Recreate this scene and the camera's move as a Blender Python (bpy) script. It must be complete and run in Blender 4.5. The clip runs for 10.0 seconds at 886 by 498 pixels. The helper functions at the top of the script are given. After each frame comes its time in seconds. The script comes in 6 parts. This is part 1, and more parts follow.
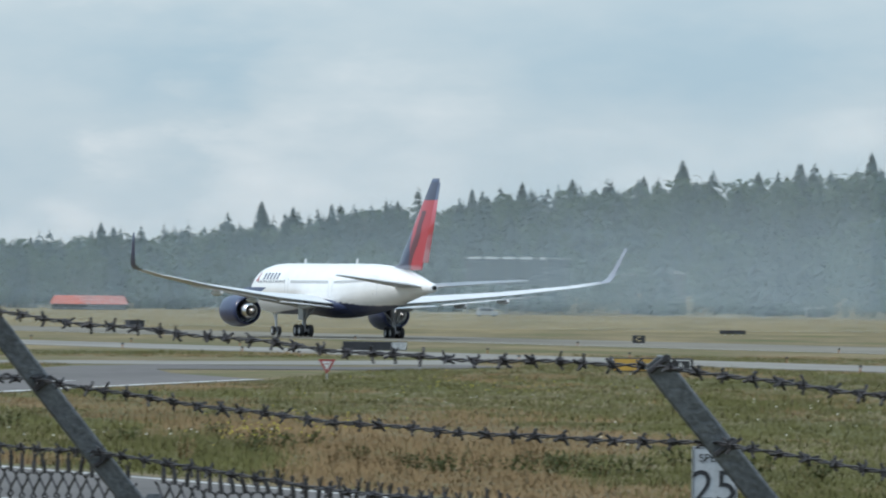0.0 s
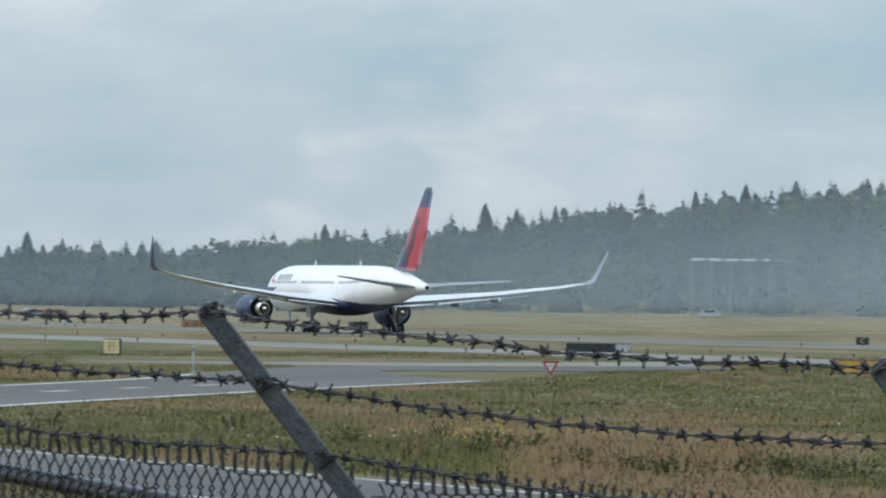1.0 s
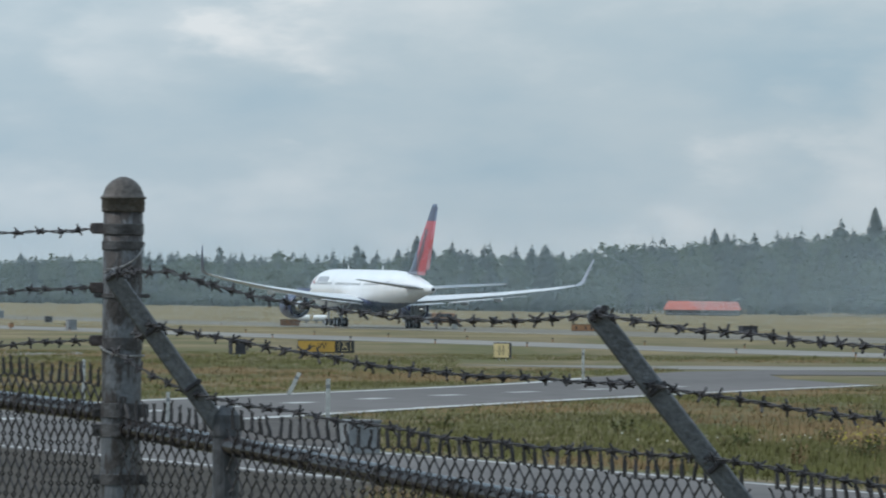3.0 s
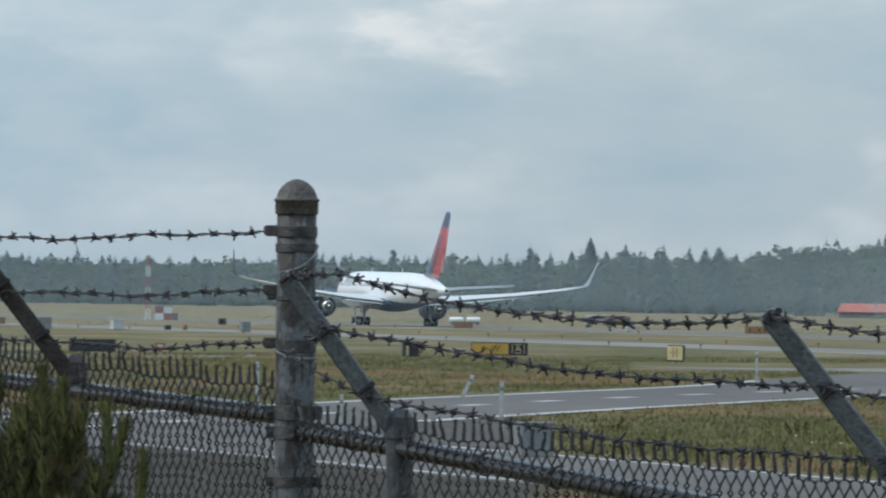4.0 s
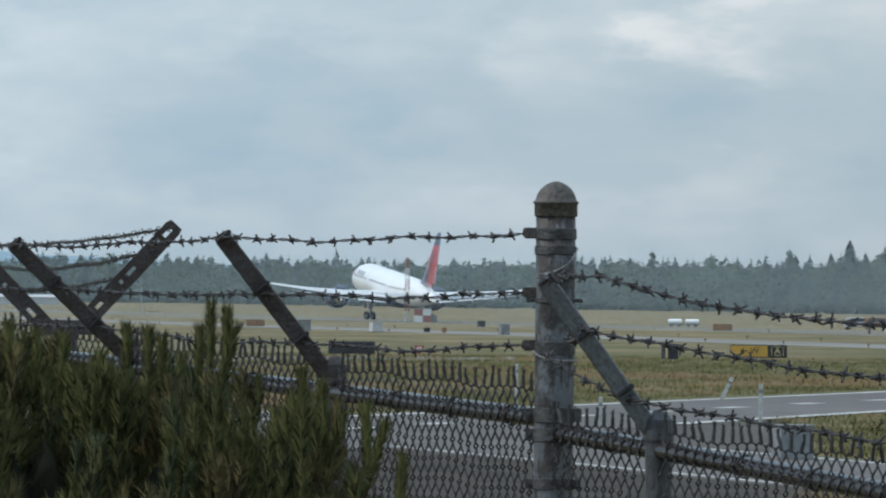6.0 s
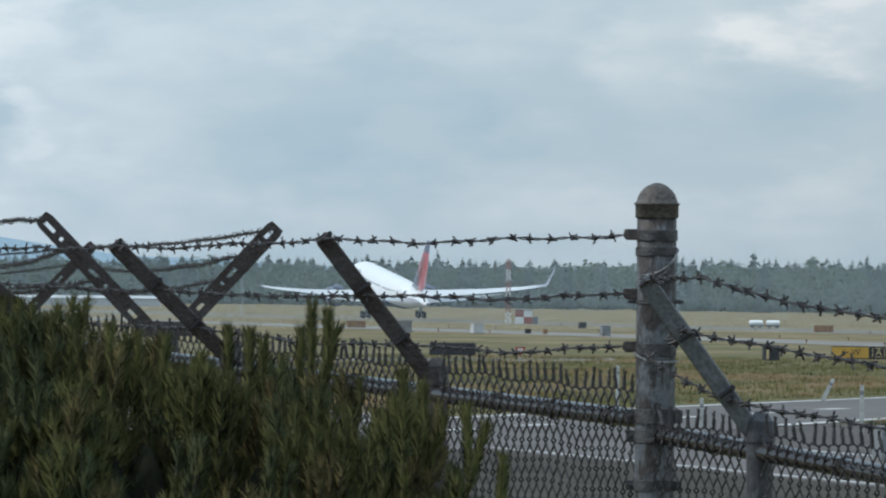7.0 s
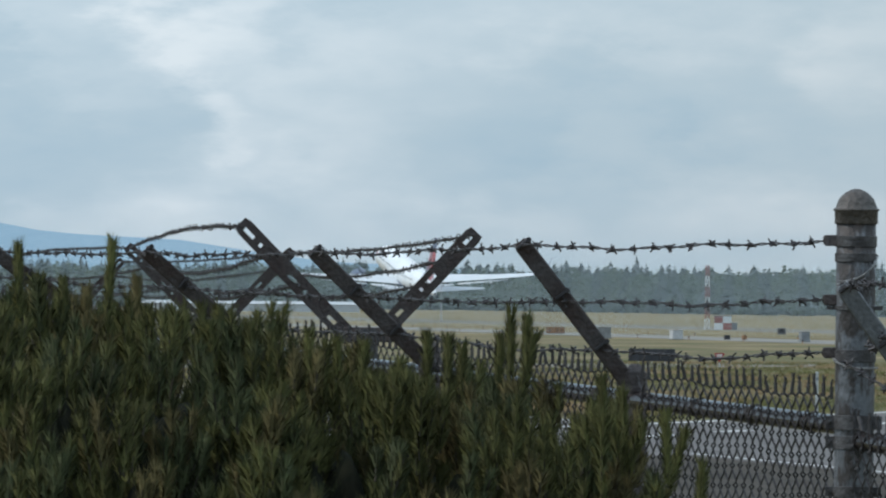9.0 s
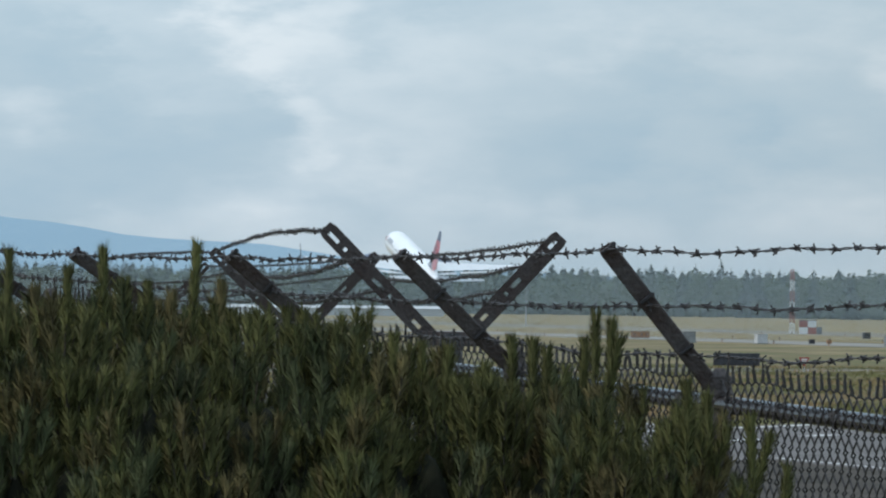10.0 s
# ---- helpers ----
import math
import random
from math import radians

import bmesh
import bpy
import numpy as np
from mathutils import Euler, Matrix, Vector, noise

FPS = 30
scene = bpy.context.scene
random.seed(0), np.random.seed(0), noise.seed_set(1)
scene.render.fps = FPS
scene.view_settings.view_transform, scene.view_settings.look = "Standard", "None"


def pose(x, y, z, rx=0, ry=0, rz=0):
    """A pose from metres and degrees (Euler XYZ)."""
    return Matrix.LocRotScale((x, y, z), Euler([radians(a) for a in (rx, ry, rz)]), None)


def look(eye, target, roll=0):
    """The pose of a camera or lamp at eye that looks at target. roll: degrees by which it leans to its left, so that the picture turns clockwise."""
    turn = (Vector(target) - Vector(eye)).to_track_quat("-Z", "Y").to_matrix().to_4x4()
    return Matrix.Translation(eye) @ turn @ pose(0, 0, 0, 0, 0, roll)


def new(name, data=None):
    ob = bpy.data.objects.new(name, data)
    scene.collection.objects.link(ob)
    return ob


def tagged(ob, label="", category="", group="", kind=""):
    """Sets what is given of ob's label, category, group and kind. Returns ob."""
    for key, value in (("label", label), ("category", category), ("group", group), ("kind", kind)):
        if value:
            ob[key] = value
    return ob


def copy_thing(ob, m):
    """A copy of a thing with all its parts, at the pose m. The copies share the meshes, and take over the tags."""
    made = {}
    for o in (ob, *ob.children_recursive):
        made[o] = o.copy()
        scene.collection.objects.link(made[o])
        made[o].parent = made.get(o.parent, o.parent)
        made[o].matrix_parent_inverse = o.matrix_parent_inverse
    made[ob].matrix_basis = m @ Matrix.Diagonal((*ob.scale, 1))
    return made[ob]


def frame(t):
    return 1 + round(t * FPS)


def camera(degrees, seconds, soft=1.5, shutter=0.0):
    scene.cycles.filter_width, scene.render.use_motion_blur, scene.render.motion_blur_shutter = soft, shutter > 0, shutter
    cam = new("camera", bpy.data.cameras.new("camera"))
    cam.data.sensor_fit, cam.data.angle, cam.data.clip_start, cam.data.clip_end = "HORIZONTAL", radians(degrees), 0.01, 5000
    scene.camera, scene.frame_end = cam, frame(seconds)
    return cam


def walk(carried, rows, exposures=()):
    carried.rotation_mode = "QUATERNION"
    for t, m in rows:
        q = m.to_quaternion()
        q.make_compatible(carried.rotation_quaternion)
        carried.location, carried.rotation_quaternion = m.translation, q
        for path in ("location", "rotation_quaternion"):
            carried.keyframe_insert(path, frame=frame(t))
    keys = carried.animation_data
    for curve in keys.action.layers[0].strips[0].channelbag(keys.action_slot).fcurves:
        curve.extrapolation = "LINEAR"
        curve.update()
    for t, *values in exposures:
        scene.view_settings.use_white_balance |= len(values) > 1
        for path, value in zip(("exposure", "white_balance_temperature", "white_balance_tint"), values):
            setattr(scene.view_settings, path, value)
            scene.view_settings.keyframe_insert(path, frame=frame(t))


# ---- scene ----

# The camera stands still on a bank above an airfield and pans to the left after an airliner that takes off.
EYE = 4.5
ROLL = 0.57
cam = camera(6.19, 10.0, soft=2.0, shutter=0.35)
PAN = [
    (0.0, 0.0, 0.3043), (0.5, 0.8118, 0.3024), (1.0, 1.5632, 0.301), (1.5, 2.2757, 0.3003), (2.0, 3.0138, 0.3011),
    (2.5, 3.6837, 0.302), (2.7, 3.9274, 0.3022), (3.8, 5.2570, 0.3066), (4.0, 5.5014, 0.3075), (4.5, 6.0511, 0.3067),
    (5.0, 6.5305, 0.3062), (5.5, 6.9448, 0.3069), (6.8, 7.8744, 0.3065), (7.0, 8.0194, 0.3087), (7.5, 8.3759, 0.3173),
    (8.0, 8.6984, 0.3206), (8.5, 9.0585, 0.3287), (9.0, 9.4118, 0.3373), (9.5, 9.7204, 0.3463), (10.0, 10.0043, 0.3615),
]
walk(cam, [(t, pose(0, 0, EYE, 90 + pitch, 0, yaw) @ pose(0, 0, 0, 0, 0, ROLL)) for t, yaw, pitch in PAN], [(0.0, 0.26), (1.0, 0.18), (2.0, 0.08), (4.0, 0.04), (5.5, 0.04), (7.0, 0.1), (10.0, 0.1)])


# ---- light ----
def make_world():
    world = bpy.data.worlds.new("overcast_sky")
    world.use_nodes = True
    scene.world = world
    nt = world.node_tree
    nt.nodes.clear()
    n = nt.nodes.new
    link = nt.links.new
    out, bg = n("ShaderNodeOutputWorld"), n("ShaderNodeBackground")
    geo = n("ShaderNodeTexCoord")
    sky = n("ShaderNodeTexSky")
    sky.sky_type, sky.sun_disc = "NISHITA", False
    sky.sun_elevation, sky.sun_rotation = radians(50), radians(SUN_AZ)
    sky_dim = n("ShaderNodeVectorMath")
    sky_dim.operation = "SCALE"
    sky_dim.inputs["Scale"].default_value = 0.03
    link(sky.outputs[0], sky_dim.inputs[0])
    # cloud decks: broad bands and smaller puffs, flattened towards the horizon
    mapping = n("ShaderNodeMapping")
    mapping.inputs["Scale"].default_value = (1, 1, 2.6)
    mapping.inputs["Location"].default_value = (0.3, 0.0, 0.15)
    link(geo.outputs["Generated"], mapping.inputs[0])
    broad, puff = n("ShaderNodeTexNoise"), n("ShaderNodeTexNoise")
    for tex, scale, detail, rough in ((broad, 16, 4, 0.5), (puff, 34, 7, 0.55)):
        tex.inputs["Scale"].default_value, tex.inputs["Detail"].default_value, tex.inputs["Roughness"].default_value = scale, detail, rough
        link(mapping.outputs[0], tex.inputs["Vector"])
    tint = n("ShaderNodeValToRGB")
    e = tint.color_ramp.elements
    e[0].position, e[0].color = 0.33, (0.437, 0.635, 0.798, 1)
    e[1].position, e[1].color = 0.74, (0.98, 1.04, 1.10, 1)
    mid = e.new(0.5)
    mid.color = (0.582, 0.735, 0.858, 1)
    mixn = n("ShaderNodeMath")
    mixn.operation = "MULTIPLY_ADD"
    mixn.inputs[1].default_value = 0.55
    link(broad.outputs[0], mixn.inputs[0])
    half = n("ShaderNodeMath")
    half.operation = "MULTIPLY"
    half.inputs[1].default_value = 0.45
    link(puff.outputs[0], half.inputs[0])
    link(half.outputs[0], mixn.inputs[2])
    # brighter heads of cloud: bearing, elevation, size in degrees, strength
    total = mixn.outputs[0]
    for az, el, size, gain in ((5.3, 1.98, 0.8, 0.19), (10.95, 1.80, 0.7, 0.17), (11.0, 1.45, 0.9, 0.025), (12.2, 1.5, 1.1, 0.06), (12.6, 1.95, 0.6, -0.06), (8.5, 1.75, 1.1, -0.07), (6.6, 1.75, 0.5, 0.05), (2.35, 0.62, 0.75, 0.10), (1.2, 2.0, 1.2, 0.035), (-2.2, 1.6, 1.0, -0.02), (2.2, 1.0, 1.1, -0.06), (10.0, 1.3, 1.0, 0.06), (8.6, 0.9, 0.9, 0.05)):
        a, h = radians(az), radians(el)
        head = n("ShaderNodeVectorMath")
        head.operation = "DISTANCE"
        head.inputs[1].default_value = (-math.sin(a) * math.cos(h), math.cos(a) * math.cos(h), math.sin(h))
        warp = n("ShaderNodeVectorMath")
        warp.operation = "MULTIPLY_ADD"
        warp.inputs[1].default_value = (radians(size) * 4.5,) * 3
        link(puff.outputs["Color"], warp.inputs[0])
        back = n("ShaderNodeVectorMath")
        back.operation = "SUBTRACT"
        back.inputs[1].default_value = (radians(size) * 2.25,) * 3
        link(geo.outputs["Generated"], back.inputs[0])
        link(back.outputs[0], warp.inputs[2])
        link(warp.outputs[0], head.inputs[0])
        fall = n("ShaderNodeMapRange")
        fall.interpolation_type = "SMOOTHERSTEP"
        fall.inputs["From Min"].default_value, fall.inputs["From Max"].default_value = 0.0, radians(size)
        fall.inputs["To Min"].default_value, fall.inputs["To Max"].default_value = gain, 0.0
        link(head.outputs["Value"], fall.inputs["Value"])
        plus = n("ShaderNodeMath")
        plus.operation = "ADD"
        link(total, plus.inputs[0])
        link(fall.outputs[0], plus.inputs[1])
        total = plus.outputs[0]
    link(total, tint.inputs[0])
    # an overcast dome is brighter overhead than at the horizon
    sep = n("ShaderNodeSeparateXYZ")
    link(geo.outputs["Generated"], sep.inputs[0])
    lift = n("ShaderNodeMapRange")
    lift.inputs["From Min"].default_value, lift.inputs["From Max"].default_value = 0.02, 0.9
    lift.inputs["To Min"].default_value, lift.inputs["To Max"].default_value = 0.92, 1.9
    link(sep.outputs["Z"], lift.inputs["Value"])
    dome = n("ShaderNodeVectorMath")
    dome.operation = "SCALE"
    # the cloud thins and turns bluer towards the left
    thin = n("ShaderNodeMapRange")
    thin.inputs["From Min"].default_value, thin.inputs["From Max"].default_value = -0.07, -0.19
    link(sep.outputs["X"], thin.inputs["Value"])
    blue = n("ShaderNodeMix")
    blue.data_type = "RGBA"
    blue.inputs[6].default_value, blue.inputs[7].default_value = (1, 1, 1, 1), (0.955, 1.03, 1.085, 1)
    link(thin.outputs[0], blue.inputs[0])
    veil = n("ShaderNodeVectorMath")
    veil.operation = "MULTIPLY"
    link(tint.outputs[0], veil.inputs[0])
    link(blue.outputs[2], veil.inputs[1])
    link(veil.outputs[0], dome.inputs[0])
    link(lift.outputs[0], dome.inputs["Scale"])
    add = n("ShaderNodeVectorMath")
    add.operation = "ADD"
    link(sky_dim.outputs[0], add.inputs[0])
    link(dome.outputs[0], add.inputs[1])
    link(add.outputs[0], bg.inputs["Color"])
    bg.inputs["Strength"].default_value = 0.66
    link(bg.outputs[0], out.inputs[0])


SUN_AZ = 261.0
make_world()
sun = new("sun", bpy.data.lights.new("sun", "SUN"))
sun.data.energy, sun.data.angle, sun.data.color = 1.7, radians(10), (1.0, 0.95, 0.88)
# the veiled sun stands high to the left of the camera
sun.matrix_world = look((-75, -12, 78), (0, 0, 0))
scene.view_settings.exposure = 0.1


# ---- helpers of this scene ----
def at(az, d, z=0.0):
    """A place by its bearing (degrees to the left of the first line of sight), distance and height."""
    a = radians(az)
    return Vector((-d * math.sin(a), d * math.cos(a), z))


def along(p, s, heading, z=0.0):
    """A place p metres to the left of... a straight line with that heading: s metres along it, p metres off it on its near side."""
    a = radians(heading)
    return Vector((p * math.cos(a) - s * math.sin(a), p * math.sin(a) + s * math.cos(a), z))


def mesh_of(name, verts, faces, mats, smooth=False, index=None):
    me = bpy.data.meshes.new(name)
    me.from_pydata([tuple(v) for v in verts], [], faces)
    for m in (mats if isinstance(mats, (list, tuple)) else [mats]):
        me.materials.append(m)
    if smooth:
        me.polygons.foreach_set("use_smooth", [True] * len(me.polygons))
    if index is not None:
        me.polygons.foreach_set("material_index", index)
    me.update()
    return me


def part(name, bm, material, parent=None, label="", smooth=False):
    """Links a bmesh, or a mesh, as one object under a thing or a part."""
    if isinstance(bm, bpy.types.Mesh):
        me = bm
    else:
        me = bpy.data.meshes.new(name)
        bmesh.ops.recalc_face_normals(bm, faces=bm.faces)
        bm.to_mesh(me)
        bm.free()
        for m in (material if isinstance(material, (list, tuple)) else [material]):
            me.materials.append(m)
        if smooth:
            me.polygons.foreach_set("use_smooth", [True] * len(me.polygons))
    ob = new(name, me)
    ob.parent = parent
    if label:
        tagged(ob, label)
    return ob


def thing(name, place, label, category, group="", turn=0.0, kind=""):
    ob = new(name)
    ob.empty_display_size = 0.2
    ob.matrix_basis = Matrix.Translation(place) @ Matrix.Rotation(radians(turn), 4, "Z")
    return tagged(ob, label, category, group, kind)


def box(bm, size, centre=(0, 0, 0), turn=None, bevel=0.0):
    got = bmesh.ops.create_cube(bm, size=1.0)["verts"]
    m = Matrix.Translation(centre) @ (turn if turn else Matrix()) @ Matrix.Diagonal((*size, 1))
    bmesh.ops.transform(bm, matrix=m, verts=got)
    if bevel:
        edges = list({e for v in got for e in v.link_edges})
        bmesh.ops.bevel(bm, geom=edges, offset=bevel, segments=2, affect="EDGES", profile=0.6)
    return bm


def rod(bm, a, b, r0, r1=None, sides=8, caps=True):
    a, b = Vector(a), Vector(b)
    way = b - a
    got = bmesh.ops.create_cone(bm, cap_ends=caps, segments=sides, radius1=r0, radius2=r0 if r1 is None else r1, depth=way.length)["verts"]
    m = Matrix.Translation((a + b) / 2) @ way.to_track_quat("Z", "Y").to_matrix().to_4x4()
    bmesh.ops.transform(bm, matrix=m, verts=got)
    return got


def rings(sections, closed=True):
    """Verts and faces of a skin over rings of equal count."""
    verts = [v for ring in sections for v in ring]
    n = len(sections[0])
    faces = []
    for i in range(len(sections) - 1):
        for j in range(n if closed else n - 1):
            k = (j + 1) % n
            faces.append((i * n + j, i * n + k, (i + 1) * n + k, (i + 1) * n + j))
    if closed:
        faces.append(tuple(range(n))[::-1])
        faces.append(tuple(range((len(sections) - 1) * n, len(sections) * n)))
    return verts, faces


def tube(points, r, sides=4):
    """Verts and faces of a thin tube along points."""
    pts = [Vector(p) for p in points]
    sections = []
    for i, p in enumerate(pts):
        way = (pts[min(i + 1, len(pts) - 1)] - pts[max(i - 1, 0)]).normalized()
        side = way.cross(Vector((0.13, 0.21, 1.0))).normalized()
        up = side.cross(way)
        sections.append([p + (side * math.cos(a) + up * math.sin(a)) * r for a in (2 * math.pi * k / sides for k in range(sides))])
    return rings(sections)


class Heap:
    """Gathers loose pieces into one mesh."""

    def __init__(self):
        self.v, self.f, self.m = [], [], []

    def add(self, verts, faces, mat=0):
        o = len(self.v)
        self.v.extend(tuple(p) for p in verts)
        self.f.extend(tuple(i + o for i in face) for face in faces)
        self.m.extend([mat] * len(faces))

    def mesh(self, name, mats, smooth=False):
        return mesh_of(name, self.v, self.f, mats, smooth, self.m)


# ---- materials ----
def material(name, colour, rough=0.6, metal=0.0, vary=0.25, scale=6.0, fine=60.0, bump=0.1, island=0.0, coat=0.0, second=None, patch=0.5, stretch=None, transmission=0.0, spec=0.5):
    """A painted, grown or mineral surface: two scales of noise vary its colour and its relief."""
    m = bpy.data.materials.new(name)
    m.use_nodes = True
    nt = m.node_tree
    n, link = nt.nodes.new, nt.links.new
    bsdf = nt.nodes["Principled BSDF"]
    bsdf.inputs["Roughness"].default_value = rough
    bsdf.inputs["Metallic"].default_value = metal
    bsdf.inputs["Coat Weight"].default_value = coat
    bsdf.inputs["Specular IOR Level"].default_value = spec
    co = n("ShaderNodeTexCoord")
    vec = co.outputs["Object"]
    if stretch:
        mp = n("ShaderNodeMapping")
        mp.inputs["Scale"].default_value = stretch
        link(vec, mp.inputs[0])
        vec = mp.outputs[0]
    big, small = n("ShaderNodeTexNoise"), n("ShaderNodeTexNoise")
    for tex, s in ((big, scale), (small, fine)):
        tex.inputs["Scale"].default_value, tex.inputs["Detail"].default_value = s, 5
        link(vec, tex.inputs["Vector"])
    ramp = n("ShaderNodeValToRGB")
    c = Vector(colour)
    dark = second if second else tuple(c * (1 - vary))
    light = tuple(c * (1 + vary)) if not second else tuple(c)
    e = ramp.color_ramp.elements
    e[0].position, e[0].color = patch - 0.16, (*dark, 1)
    e[1].position, e[1].color = patch + 0.16, (*light, 1)
    link(big.outputs[0], ramp.inputs[0])
    gain = n("ShaderNodeMapRange")
    gain.inputs["From Min"].default_value, gain.inputs["From Max"].default_value = 0.3, 0.7
    gain.inputs["To Min"].default_value, gain.inputs["To Max"].default_value = 1 - vary * 0.7, 1 + vary * 0.7
    link(small.outputs[0], gain.inputs["Value"])
    mul = n("ShaderNodeVectorMath")
    mul.operation = "SCALE"
    link(ramp.outputs[0], mul.inputs[0])
    link(gain.outputs[0], mul.inputs["Scale"])
    last = mul
    if island:
        info = n("ShaderNodeNewGeometry")
        rnd = n("ShaderNodeMapRange")
        rnd.inputs["To Min"].default_value, rnd.inputs["To Max"].default_value = 1 - island, 1 + island
        link(info.outputs["Random Per Island"], rnd.inputs["Value"])
        mul2 = n("ShaderNodeVectorMath")
        mul2.operation = "SCALE"
        link(mul.outputs[0], mul2.inputs[0])
        link(rnd.outputs[0], mul2.inputs["Scale"])
        last = mul2
    link(last.outputs[0], bsdf.inputs["Base Color"])
    if bump:
        b = n("ShaderNodeBump")
        b.inputs["Strength"].default_value = bump
        b.inputs["Distance"].default_value = 0.02
        link(small.outputs[0], b.inputs["Height"])
        link(b.outputs[0], bsdf.inputs["Normal"])
    return m


WHITE = material("white_aircraft_paint", (0.85, 0.85, 0.845), 0.28, vary=0.03, scale=0.5, fine=4, bump=0.0, coat=0.3)
NAVY = material("navy_paint", (0.022, 0.032, 0.085), 0.35, vary=0.12, scale=0.6, fine=5, bump=0.0, coat=0.1)
GREY_PAINT = material("light_grey_wing_paint", (0.60, 0.62, 0.64), 0.5, vary=0.06, scale=0.5, fine=3, bump=0.0)
DARK_GREY = material("navy_belly_paint", (0.030, 0.040, 0.095), 0.4, vary=0.1, scale=0.6, fine=4, bump=0.0)
METAL = material("bare_metal", (0.62, 0.62, 0.62), 0.28, 1.0, vary=0.1, scale=2, fine=20, bump=0.0)
HOT_METAL = material("exhaust_metal", (0.35, 0.33, 0.31), 0.4, 1.0, vary=0.2, scale=2, fine=20, bump=0.0)
RUBBER = material("tyre_rubber", (0.03, 0.03, 0.032), 0.8, vary=0.2, scale=4, fine=30)
STRUT = material("strut_steel", (0.42, 0.43, 0.45), 0.4, 0.4, vary=0.15, scale=4, fine=30)
GLASS_DARK = material("dark_window_glass", (0.045, 0.05, 0.06), 0.35, vary=0.1, scale=3, fine=20, bump=0.0, spec=0.2)
VERGE = material("gravel_verge", (0.066, 0.056, 0.046), 0.9, vary=0.35, scale=0.35, fine=3.0, bump=0.4, second=(0.036, 0.032, 0.026), patch=0.5, spec=0.1)
ASPHALT = material("weathered_asphalt", (0.118, 0.109, 0.104), 0.75, vary=0.16, scale=0.05, fine=0.8, bump=0.1, stretch=(1, 0.35, 1), spec=0.12)
GRAVEL = material("dark_patched_asphalt", (0.078, 0.069, 0.063), 0.8, vary=0.25, scale=0.2, fine=2.0, bump=0.15, spec=0.12)
RUST_CAP = material("browned_cast_cap", (0.098, 0.088, 0.080), 0.6, 0.2, vary=0.4, scale=16, fine=80, bump=0.4, second=(0.055, 0.045, 0.040), patch=0.5)
RUNWAY = material("runway_surface", (0.165, 0.152, 0.124), 0.8, vary=0.2, scale=0.04, fine=0.6, bump=0.1, spec=0.12)
CONCRETE = material("pale_concrete", (0.205, 0.195, 0.176), 0.75, vary=0.15, scale=0.05, fine=0.7, bump=0.1, spec=0.12)
LINE_WHITE = material("worn_white_marking", (0.40, 0.40, 0.385), 0.7, vary=0.3, scale=0.6, fine=6)
GALV = material("weathered_galvanised_steel", (0.070, 0.073, 0.078), 0.55, 0.25, vary=0.5, scale=11, fine=70, bump=0.4, second=(0.040, 0.041, 0.046), patch=0.48, stretch=(1, 1, 0.45))
GALV_ARM = material("galvanised_arm_steel", (0.150, 0.158, 0.168), 0.5, 0.35, vary=0.35, scale=10, fine=80, bump=0.25, second=(0.100, 0.104, 0.112), patch=0.42)
RUST_ARM = material("rusting_steel", (0.060, 0.052, 0.052), 0.7, 0.12, vary=0.4, scale=9, fine=80, bump=0.4, second=(0.034, 0.019, 0.016), patch=0.47)
RAIL = material("galvanised_rail", (0.030, 0.026, 0.026), 0.24, 0.0, vary=0.35, scale=14, fine=60, bump=0.1, second=(0.015, 0.012, 0.012), patch=0.5, spec=0.4)
WIRE = material("dark_weathered_wire", (0.020, 0.017, 0.018), 0.6, 0.0, vary=0.4, scale=12, fine=80)
WIRE_PALE = material("pale_zinc_wire", (0.22, 0.22, 0.22), 0.5, 0.4, vary=0.4, scale=20, fine=90)
BARB = material("rusty_barbed_wire", (0.034, 0.031, 0.034), 0.6, 0.15, vary=0.4, scale=12, fine=80)


